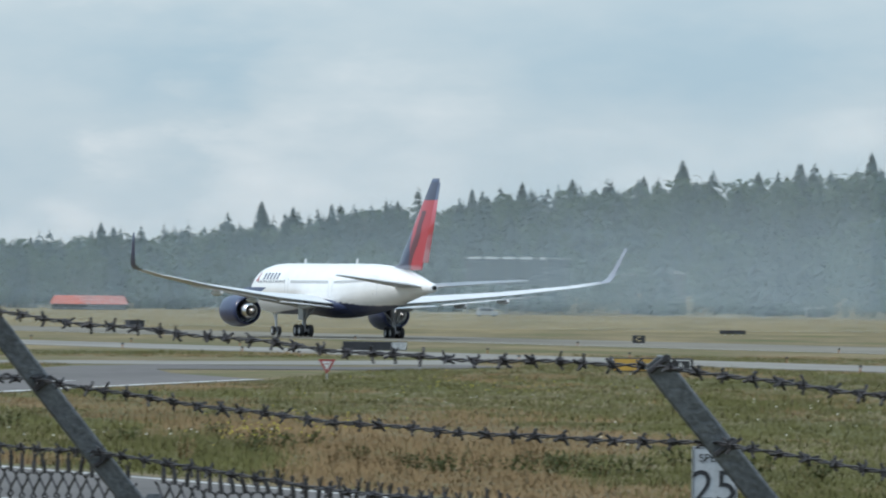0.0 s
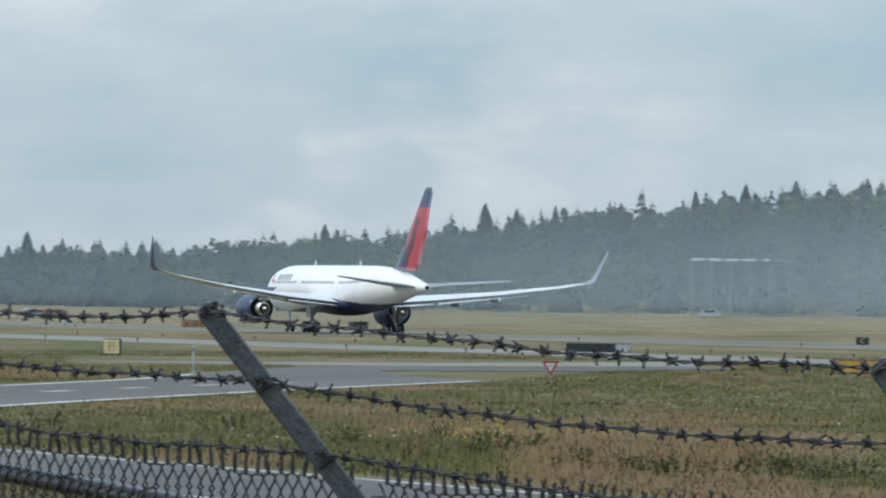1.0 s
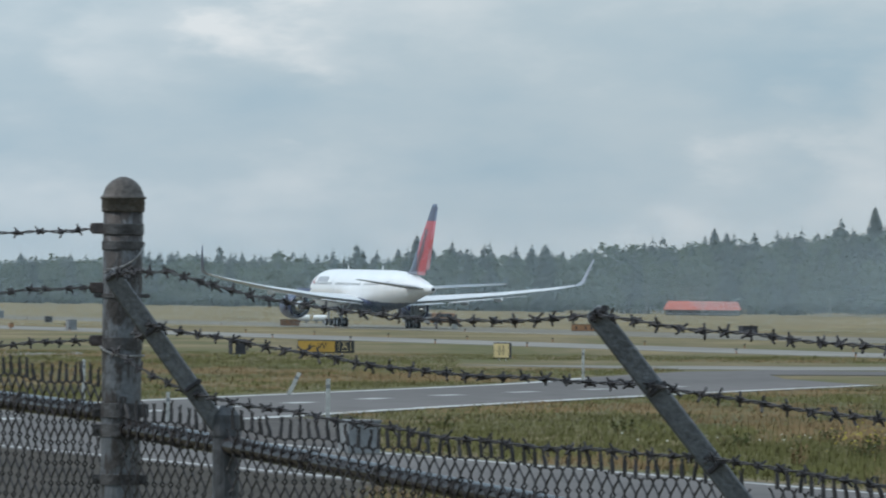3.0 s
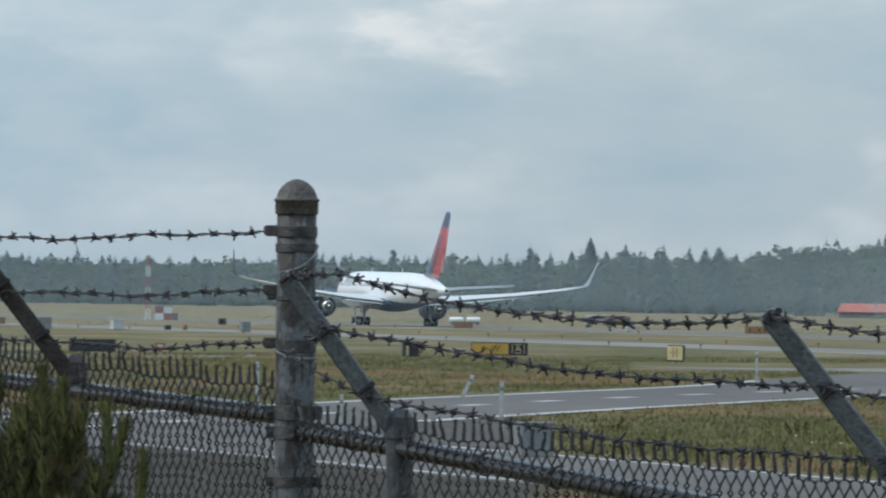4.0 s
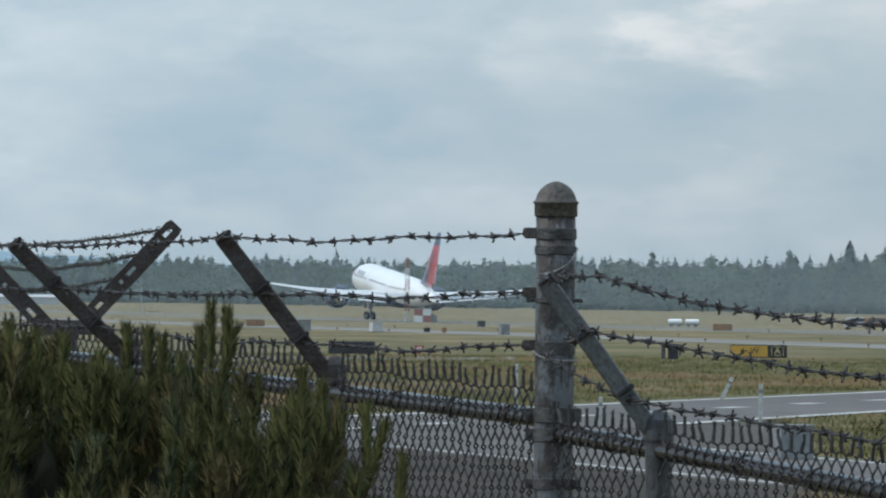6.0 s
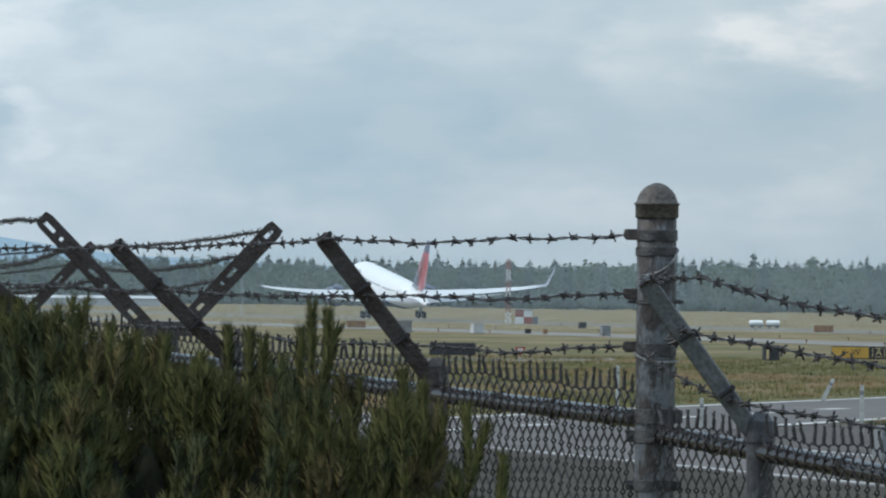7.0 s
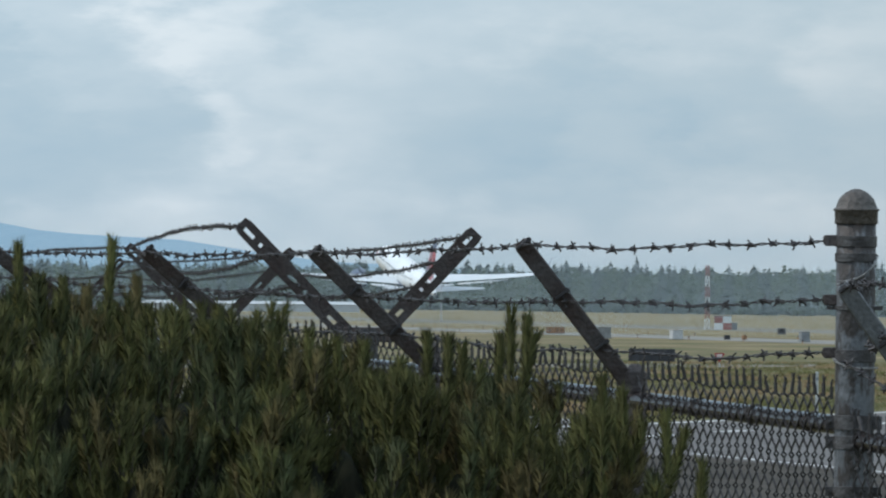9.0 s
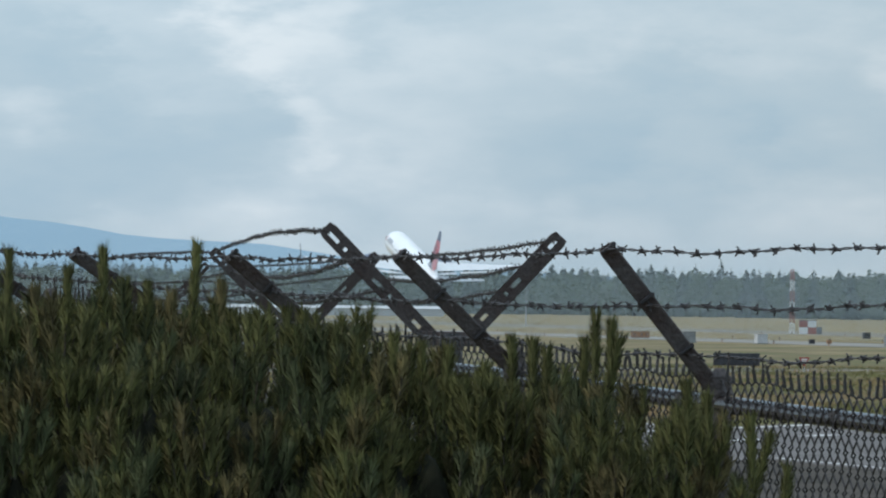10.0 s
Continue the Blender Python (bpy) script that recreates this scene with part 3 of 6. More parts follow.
        pyl = [Vector((ex + q.x, q.y - aft, ez + 1.35 + (0.0 if i < len(gv) / 2 else 0.95))) for i, q in enumerate(gv)]
        part("pylon", mesh_of("pylon", pyl, gf, NAVY, True), None, engine, "navy pylon")
        # main gear
        gx = 4.65 * side
        bm = bmesh.new()
        rod(bm, (gx, 0, 0.65), (gx - 0.25 * side, 0.1, 3.4), 0.2, sides=12)
        rod(bm, (gx, -0.75, 0.62), (gx, 0.75, 0.62), 0.15, sides=10)
        for wy in (-0.72, 0.72):
            rod(bm, (gx - 0.6, wy, 0.58), (gx + 0.6, wy, 0.58), 0.09, sides=8)
        rod(bm, (gx, 0.1, 1.5), (gx - 1.6 * side, 0.3, 3.2), 0.09, sides=8)
        rod(bm, (gx, -0.1, 1.2), (gx, -1.5, 3.2), 0.08, sides=8)
        leg = part("main_gear", bm, STRUT, plane, "grey main landing gear leg with a four-wheel bogie")
        bm = bmesh.new()
        box(bm, (0.06, 1.5, 1.7), (gx + 0.32 * side, 0, 2.45), bevel=0.02)
        part("gear_door", bm, GREY_PAINT, leg)
        for wy in (-0.72, 0.72):
            for wx in (-0.48, 0.48):
                part("wheel", wheel_mesh(), None, leg).location = (gx + wx, wy, 0.58)
    # fin and rudder
    fv, ff = wing_skin([(6.6, -11.6, 9.6, 0, 0.05, 0), (7.2, -14.6, 6.9, 0, 0.09, 0), (14.9, -23.1, 2.4, 0, 0.09, 0), (15.25, -23.5, 2.0, 0, 0.04, 0)])
    fv = [Vector((q.z, q.y, q.x)) for q in fv]
    fin = part("fin", mesh_of("fin", fv, ff, FIN, True), None, plane, "tall fin with a red field between navy ends")
    rv, rf = wing_skin([(7.3, -21.2, 1.8, 0, 0.05, 0), (14.85, -25.0, 0.85, 0, 0.05, 0)])
    part("rudder", mesh_of("rudder", [Vector((q.z, q.y, q.x)) for q in rv], rf, FIN, True), None, fin)
    bm = bmesh.new()
    rod(bm, (0, -24.85, 4.92), (0, -25.0, 4.92), 0.22, sides=14)
    part("tail_exhaust", bm, RUBBER, body, "dark exhaust at the tip of the tail")
    # nose gear
    bm = bmesh.new()
    rod(bm, (0, 22.76, 0.47), (0, 22.9, 2.6), 0.12, sides=10)
    rod(bm, (-0.4, 22.76, 0.47), (0.4, 22.76, 0.47), 0.07, sides=8)
    rod(bm, (0, 22.8, 1.2), (0, 24.3, 2.7), 0.06, sides=8)
    leg = part("nose_gear", bm, STRUT, plane, "grey nose landing gear leg with two wheels")
    for wx in (-0.3, 0.3):
        w = part("wheel", wheel_mesh(), None, leg)
        w.location, w.scale = (wx, 22.76, 0.47), (0.8, 0.81, 0.81)
    # cabin windows and doors, both sides
    bm = bmesh.new()
    box(bm, (0.03, 0.21, 0.30), bevel=0.012)
    pane = bpy.data.meshes.new("cabin_window")
    bm.to_mesh(pane)
    bm.free()
    pane.materials.append(GLASS_DARK)
    bm = bmesh.new()
    for size, c in (((0.012, 0.02, 1.8), (0, 0.53, 0)), ((0.012, 0.02, 1.8), (0, -0.53, 0)), ((0.012, 1.09, 0.02), (0, 0, 0.91)), ((0.012, 1.09, 0.02), (0, 0, -0.91))):
        box(bm, size, c)
    door = bpy.data.meshes.new("door_outline")
    bm.to_mesh(door)
    bm.free()
    door.materials.append(STRUT)
    doors = (23.6, 12.2, -1.4, -13.2)
    for side in (1, -1):
        y = 21.6
        while y > -13.5:
            if min(abs(y - d) for d in doors) > 0.9:
                r, zc = fuse_at(y)
                up = 0.66 / r
                w = part("cabin_window", pane, None, body)
                w.location = (side * (r * math.cos(math.asin(up)) + 0.002), y, zc + 0.66)
                w.rotation_euler = (0, -side * math.asin(up), 0)
            y -= 0.56
        for d in doors:
            r, zc = fuse_at(d)
            w = part("door", door, None, body)
            w.location, w.rotation_euler = (side * (r + 0.0), d, zc + 0.1), (0, -side * 0.04, 0)
    # airline name as plain bars with a small two-tone triangle before it
    for side in (-1, 1):
        for k in range(5):
            y = 19.9 - k * 1.05
            r, zc = fuse_at(y)
            ang = 0.50
            bm = bmesh.new()
            box(bm, (0.02, 0.46, 0.72), (0, 0, 0))
            w = part("name_bar", bm, NAVY, body, "navy bar for a letter of the name")
            w.location = (side * (r * math.cos(ang) + 0.004), y, zc + r * math.sin(ang))
            w.rotation_euler = (0, -side * ang, 0)
        r, zc = fuse_at(21.9)
        bm = bmesh.new()
        q = [bm.verts.new(p) for p in ((0, -0.55, -0.5), (0, 0.55, -0.5), (0, 0, 0.55))]
        bm.faces.new(q)
        got = bmesh.ops.extrude_face_region(bm, geom=bm.faces[:])["geom"]
        bmesh.ops.translate(bm, vec=(0.02, 0, 0), verts=[g for g in got if isinstance(g, bmesh.types.BMVert)])
        w = part("emblem", bm, RED, body, "red triangle emblem")
        w.location, w.rotation_euler = (side * (r * math.cos(0.5) + 0.002), 21.9, zc + r * math.sin(0.5)), (0, -side * 0.5, 0)
    # aerials on the roof
    for y in (14.0, -2.0):
        bm = bmesh.new()
        box(bm, (0.05, 0.45, 0.5), (0, y, 7.4), bevel=0.01)
        part("aerial", bm, GREY_PAINT, body)
    # cockpit side windows
    for side in (-1, 1):
        for k, y in enumerate((26.3, 25.5, 24.8)):
            r, zc = fuse_at(y)
            bm = bmesh.new()
            box(bm, (0.03, 0.62, 0.55), bevel=0.02)
            w = part("cockpit_window", bm, GLASS_DARK, body)
            w.location, w.rotation_euler = (side * r * math.cos(0.45), y, zc + r * math.sin(0.45)), (0, -side * 0.45, -side * 0.25)
    return plane


WHEEL = []


def wheel_mesh():
    """One wheel: a rounded tyre with a paler hub, shared by all."""
    if not WHEEL:
        prof = [(-0.16, 0.2), (-0.19, 0.3), (-0.21, 0.45), (-0.17, 0.55), (-0.08, 0.58), (0.08, 0.58), (0.17, 0.55), (0.21, 0.45), (0.19, 0.3), (0.16, 0.2)]
        v, f = rings([[Vector((x, r * math.cos(a), r * math.sin(a))) for a in (2 * math.pi * k / 24 for k in range(24))] for x, r in prof])
        idx = [1 if (max(i for i in face) < 48 or min(face) >= 192) else 0 for face in f]
        WHEEL.append(mesh_of("wheel", v, f, [RUBBER, STRUT], True, idx))
    return WHEEL[0]


# starboard winglet: paler colour puts in the light on its inner face
BLUE_GREY = material("pale_lit_winglet", (0.26, 0.28, 0.33), 0.4, vary=0.08, scale=0.6, fine=4, bump=0.0)
TAILGREY = material("pale_tailplane_paint", (0.42, 0.44, 0.46), 0.35, vary=0.06, scale=0.6, fine=4, bump=0.0)
RED = material("red_paint", (0.32, 0.025, 0.03), 0.4, vary=0.1, scale=2, fine=20, bump=0.0)
plane = airliner()


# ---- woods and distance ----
# foliage colours lightened, the conifers' bluish too, to carry part of the haze
CONIFER = material("hazed_conifer_foliage", (0.092, 0.118, 0.114), 0.9, vary=0.14, scale=0.03, fine=0.5, bump=0.0, island=0.10, spec=0.1)
BROADLEAF = material("hazed_broadleaf_foliage", (0.090, 0.118, 0.085), 0.9, vary=0.16, scale=0.03, fine=0.5, bump=0.0, island=0.10, spec=0.1)
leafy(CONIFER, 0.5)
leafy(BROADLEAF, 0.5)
BARK = material("grey_bark", (0.07, 0.06, 0.055), 0.9, vary=0.3, scale=1.0, fine=8, bump=0.0)


def unit(v):
    return v / (np.linalg.norm(v, axis=-1, keepdims=True) + 1e-9)


def conifer_arrays(rng, h, spread, sprays):
    """Foliage of a spruce or fir: drooping sprays in uneven whorls round the stem, and how their shading leans."""
    quads, lean = [], []
    for _ in range(sprays):
        u = rng.random() ** 1.25
        z = h * (0.08 + 0.92 * u)
        reach = spread * (1 - u) ** 0.68 * rng.uniform(0.55, 1.1) + 0.12
        a = rng.uniform(0, 6.283)
        out = np.array((math.cos(a), math.sin(a), 0.0))
        side = np.array((-out[1], out[0], 0.0))
        w = 0.34 * reach + 0.2
        root = out * reach * 0.12 + np.array((0, 0, z))
        mid = out * reach * 0.6 + np.array((0, 0, z - reach * 0.18))
        end = out * reach + np.array((0, 0, z - reach * rng.uniform(0.35, 0.9)))
        quads.append((root, mid + side * w, end, mid - side * w + np.array((0, 0, -0.2 * reach))))
        lean.append(out + np.array((0, 0, 0.55)) + rng.normal(size=3) * 0.25)
    quads.append((np.array((-0.12, 0, h * 0.9)), np.array((0.12, 0, h * 0.9)), np.array((0.03, 0, h * 1.03)), np.array((-0.03, 0, h * 1.03))))
    lean.append(np.array((0, -1.0, 0.5)))
    return np.array(quads), unit(np.array(lean))


def broadleaf_arrays(rng, h, spread, leaves):
    """Crown of a broadleaf tree: leafy sprays over a few uneven lobes, and how their shading leans."""
    lobes = [(np.array((rng.uniform(-0.5, 0.5) * spread, rng.uniform(-0.5, 0.5) * spread, h * rng.uniform(0.35, 0.78))), spread * rng.uniform(0.4, 0.65)) for _ in range(7)]
    quads, lean = [], []
    for _ in range(leaves):
        c, r = lobes[rng.integers(len(lobes))]
        n = rng.normal(size=3)
        n /= np.linalg.norm(n)
        p = c + n * r * rng.uniform(0.75, 1.05)
        t = np.cross(n, (0.2, 0.1, 1.0))
        t /= np.linalg.norm(t) + 1e-6
        b = np.cross(n, t)
        s = rng.uniform(0.45, 0.8)
        tilt = n * s * rng.uniform(-0.5, 0.5)
        quads.append((p - t * s, p - b * s * 0.8 + tilt, p + t * s, p + b * s - tilt))
        lean.append(n + np.array((0, 0, 0.25)) + rng.normal(size=3) * 0.25)
    return np.array(quads), unit(np.array(lean))


def quad_mesh(name, quads, mat, lean=None):
    """One mesh out of an array of loose leaves with three or four corners each; lean: the way each leaf's shading leans."""
    n, c = quads.shape[:2]
    if lean is not None:
        own = np.cross(quads[:, 1] - quads[:, 0], quads[:, -1] - quads[:, 0])
        back = np.einsum("ij,ij->i", own, lean) < 0
        quads = np.where(back[:, None, None], quads[:, ::-1], quads)
    me = bpy.data.meshes.new(name)
    me.vertices.add(c * n)
    me.vertices.foreach_set("co", quads.reshape(-1).astype(np.float32))
    me.loops.add(c * n)
    me.loops.foreach_set("vertex_index", np.arange(c * n, dtype=np.int32))
    me.polygons.add(n)
    me.polygons.foreach_set("loop_start", np.arange(0, c * n, c, dtype=np.int32))
    me.materials.append(mat)
    me.update(calc_edges=True)
    me.validate()
    if lean is not None:
        me.polygons.foreach_set("use_smooth", np.ones(n, dtype=bool))
        me.normals_split_custom_set_from_vertices(np.repeat(lean, c, axis=0).astype(np.float32))
    return me


def turned(tree, x, y, z, size, a):
    """A tree's leaves and their lean, scaled, turned and set down at a place."""
    c, s = math.cos(a), math.sin(a)
    spin = np.array(((c, s, 0.0), (-s, c, 0.0), (0.0, 0.0, 1.0)))
    return tree[0] * size @ spin + np.array((x, y, z)), tree[1] @ spin


def canopy(az):
    """Height of the trees above their ground, by bearing."""
    return float(np.interp(az, (-6, -2, 1, 2.4, 4, 5, 7, 9, 15), (17, 17, 17, 17, 17.5, 17.0, 16.5, 18.5, 19)))


def make_woods():
    rng = np.random.default_rng(7)
    firs = [conifer_arrays(rng, 16.0, 16 * w, 130) for w in (0.30, 0.36, 0.40, 0.27, 0.34, 0.32)]
    oaks = [broadleaf_arrays(rng, 12.0, 4.5, 120) for _ in range(4)]
    firs, oaks = [(q / 16, n) for q, n in firs], [(q / 12, n) for q, n in oaks]
    dark, light = [], []
    for row in range(-1, 15):
        az = -4.6
        while az < 14.5:
            e = edge_of_woods(az)
            d = e + max(row, -0.4) * 22 + rng.uniform(-9, 9)
            p = at(az, d)
            g = height(p.x, p.y)
            h = canopy(az) * rng.uniform(0.76, 1.0)
            if rng.random() < 0.10:
                h *= rng.uniform(1.03, 1.16)
            if row < 0:
                h = rng.uniform(4.0, 7.5)
            round_crown = row < 0 or rng.random() < (0.72 if row < 4 else 0.6 if row < 8 else 0.45)
            k, a = int(rng.integers(100)), rng.uniform(0, 6.28)
            if round_crown:
                light.append(turned(oaks[k % 4], p.x, p.y, g - 0.5, h * rng.uniform(0.65, 0.95) if row < 9 else h * 0.95, a))
            else:
                dark.append(turned(firs[k % 6], p.x, p.y, g - 0.3, h, a))
            az += math.degrees(rng.uniform(*((3.2, 8.5) if row >= 0 else (1.8, 3.2))) / d) * (1.0 if row < 12 else 0.8)
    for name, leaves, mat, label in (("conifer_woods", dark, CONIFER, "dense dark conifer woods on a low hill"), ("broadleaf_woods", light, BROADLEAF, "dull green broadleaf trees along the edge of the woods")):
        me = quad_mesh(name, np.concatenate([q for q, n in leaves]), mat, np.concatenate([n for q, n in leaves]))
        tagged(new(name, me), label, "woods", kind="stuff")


def fir_tree(h, spread, seed):
    rng = np.random.default_rng(seed)
    tree = thing("fir_tree", (0, 0, 0), "tall dark fir that stands above the woods", "tree", "firs above the skyline")
    bm = bmesh.new()
    rod(bm, (0, 0, -0.6), (0, 0, h * 0.97), 0.32, 0.03, sides=7)
    part("trunk", bm, BARK, tree)
    quads, lean = conifer_arrays(rng, h, spread, 620)
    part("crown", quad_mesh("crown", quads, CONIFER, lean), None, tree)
    return tree


def make_firs():
    kinds = [fir_tree(20, 5.6, 3), fir_tree(20, 4.8, 4), fir_tree(20, 6.4, 5)]
    # bearing, distance behind the edge, height, kind
    rows = [(-2.99, 330, 21, 1), (-2.5, 320, 19.5, 0), (-2.2, 330, 18, 1), (-1.67, 330, 22.5, 2), (-1.4, 320, 18.5, 0), (-0.9, 310, 19, 2), (-0.55, 300, 19.5, 0), (-0.2, 300, 19, 1),
            (0.32, 300, 18, 0), (1.27, 280, 22.6, 2), (1.05, 290, 20.0, 0), (0.78, 280, 19, 1), (1.55, 280, 18, 0), (2.39, 250, 19.5, 2), (2.3, 245, 18, 0), (2.88, 230, 18, 1), (3.45, 180, 17.5, 0),
            (4.47, 150, 23.0, 2), (4.36, 150, 19.0, 0), (4.6, 150, 19.0, 0), (4.98, 150, 15.8, 1), (5.5, 140, 15, 0), (6.35, 130, 14.5, 1), (7.8, 120, 15.5, 2), (9.15, 110, 19, 0), (9.45, 110, 17.5, 1), (9.75, 110, 16.5, 2), (8.3, 110, 14.0, 1)]
    for i, (a, back, h, k) in enumerate(rows):
        h *= 0.88
        p = at(a, edge_of_woods(a) + back)
        m = Matrix.Translation((p.x, p.y, height(p.x, p.y) - 0.2)) @ Matrix.Rotation(i * 1.7, 4, "Z") @ Matrix.Scale(h / 20, 4)
        if i < 3:
            kinds[i].matrix_basis = m
            kinds[i].scale = (h / 20,) * 3
        else:
            t = copy_thing(kinds[k], Matrix.Translation((p.x, p.y, height(p.x, p.y) - 0.2)) @ Matrix.Rotation(i * 1.7, 4, "Z"))
            t.scale = (h / 20,) * 3


def make_hills():
    """Hills far behind the airfield, with haze painted in as blue colour and a faint glow."""
    m = bpy.data.materials.new("hazed_far_hills")
    m.use_nodes = True
    b = m.node_tree.nodes["Principled BSDF"]
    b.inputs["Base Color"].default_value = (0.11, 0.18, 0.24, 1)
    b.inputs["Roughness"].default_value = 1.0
    # faint blue emission in place of the haze before the hills
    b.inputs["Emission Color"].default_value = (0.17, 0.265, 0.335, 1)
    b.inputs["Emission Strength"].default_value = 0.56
    verts, faces = [], []
    azs = [a * 0.25 for a in range(-80, 140)]
    for a in azs:
        top = float(np.interp(a, (-20, 4, 6, 8, 10.3, 11.2, 12.1, 12.6, 13.2, 15, 18, 24, 35), (10, 12, 14, 16, 24, 35, 38, 44, 50, 58, 50, 40, 30))) + 1.3 * noise.noise((a * 1.7, 0, 0)) + 0.5 * noise.noise((a * 6, 3, 0))
        for d, k in ((4300, -0.05), (4420, 0.55), (4550, 1.0), (4800, 0.8)):
            verts.append(at(a, d, top * k))
    for i in range(len(azs) - 1):
        for j in range(3):
            faces.append((4 * i + j, 4 * i + j + 1, 4 * i + 4 + j + 1, 4 * i + 4 + j))
    tagged(new("backdrop", mesh_of("backdrop", verts, faces, m, True)), "forested hills in the far distance, haze painted in as pale blue", "hills", kind="structure")


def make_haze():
    """Haze over the field and before the woods, imitated by fine pale level threads, thickest low down."""
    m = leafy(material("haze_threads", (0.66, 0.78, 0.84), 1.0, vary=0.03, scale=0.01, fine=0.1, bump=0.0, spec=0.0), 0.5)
    azs = np.arange(-4.5, 14.51, 0.125)
    rng = np.random.default_rng(91)
    verts, faces = [], []

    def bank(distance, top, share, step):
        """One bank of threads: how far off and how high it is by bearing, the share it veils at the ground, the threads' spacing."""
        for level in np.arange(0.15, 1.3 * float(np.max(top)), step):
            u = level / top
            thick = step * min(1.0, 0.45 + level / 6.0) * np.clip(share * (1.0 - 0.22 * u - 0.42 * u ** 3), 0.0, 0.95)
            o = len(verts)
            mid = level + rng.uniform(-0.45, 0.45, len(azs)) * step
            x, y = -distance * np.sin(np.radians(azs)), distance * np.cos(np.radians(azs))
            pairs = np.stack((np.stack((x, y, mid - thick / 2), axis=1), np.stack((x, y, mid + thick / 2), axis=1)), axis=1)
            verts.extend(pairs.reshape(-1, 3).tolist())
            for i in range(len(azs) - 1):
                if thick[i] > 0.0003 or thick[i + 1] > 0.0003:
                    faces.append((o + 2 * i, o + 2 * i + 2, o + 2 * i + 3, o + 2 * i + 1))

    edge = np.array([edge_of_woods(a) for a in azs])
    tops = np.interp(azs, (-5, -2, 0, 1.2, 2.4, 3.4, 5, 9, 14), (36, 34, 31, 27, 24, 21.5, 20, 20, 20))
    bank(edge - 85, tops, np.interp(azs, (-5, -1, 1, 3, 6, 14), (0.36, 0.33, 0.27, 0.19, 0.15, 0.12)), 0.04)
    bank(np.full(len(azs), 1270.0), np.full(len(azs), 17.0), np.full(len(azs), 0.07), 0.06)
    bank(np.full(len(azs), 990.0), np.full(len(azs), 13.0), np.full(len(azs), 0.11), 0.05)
    tagged(new("haze", mesh_of("haze", verts, faces, m)), "thin pale threads standing in for haze over the field before the woods", "haze", kind="stuff")


make_hills()
make_woods()
make_firs()
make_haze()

# ---- security fence ----
RIGHT_POSTS = [(-9.1, 13.0, 3.83), (-2.86, 15.86, 3.90), (2.0, 18.68, 3.955), (5.79, 21.5, 4.118)]
CORNER = (6.526, 22.2, 4.15)
LEFT_POSTS = [(8.06, 23.85, 4.232), (9.50, 25.76, 4.285), (10.75, 27.6, 4.335), (11.8, 29.5, 4.39), (12.75, 31.5, 4.45)]


def ground_z(p):
    return height(p.x, p.y)


def channel(bm, a, b, s, into, wide):
    """A pressed-steel bar: a shallow channel with folded edges, its end clipped round."""
    h = wide / 2
    cross = [(-h, 0.010), (-h, -0.004), (-h + 0.004, -0.008), (h - 0.004, -0.008), (h, -0.004), (h, 0.010), (h - 0.004, 0.010), (h - 0.005, -0.003), (-h + 0.005, -0.003), (-h + 0.004, 0.010)]
    flat = (b - a).normalized()
    long = (b - a).length
    last = None
    for x, k in ((0, 1.0), (long - 0.02, 1.0), (long - 0.008, 0.86), (long - 0.001, 0.55)):
        ring = [bm.verts.new(a + flat * x + s * (p * k) + into * q) for p, q in cross]
        if last:
            for i in range(len(ring)):
                j = (i + 1) % len(ring)
                bm.faces.new((last[i], last[j], ring[j], ring[i]))
        else:
            bm.faces.new(ring[::-1])
        last = ring
    bm.faces.new(last)


def slotted(bm, a, b, s, into, wide):
    """A flat bar with a row of slots, one piece."""
    cols = [-0.5, -0.06, 0.16, 0.5]
    rows = [0.0, 0.10, 0.17, 0.37, 0.395, 0.44, 0.54, 0.79, 0.815, 0.865, 0.955, 1.0]
    holes = {1, 3, 5, 7, 9}
    way = b - a
    grid = [[bm.verts.new(a + way * r + s * (c * wide * (0.8 if r == 1.0 else 1.0))) for c in cols] for r in rows]
    faces = []
    for i in range(len(rows) - 1):
        for j in range(3):
            if j == 1 and i in holes:
                continue
            faces.append(bm.faces.new((grid[i][j], grid[i][j + 1], grid[i + 1][j + 1], grid[i + 1][j])))
    got = bmesh.ops.extrude_face_region(bm, geom=faces)["geom"]
    bmesh.ops.translate(bm, vec=into * 0.012, verts=[g for g in got if isinstance(g, bmesh.types.BMVert)])


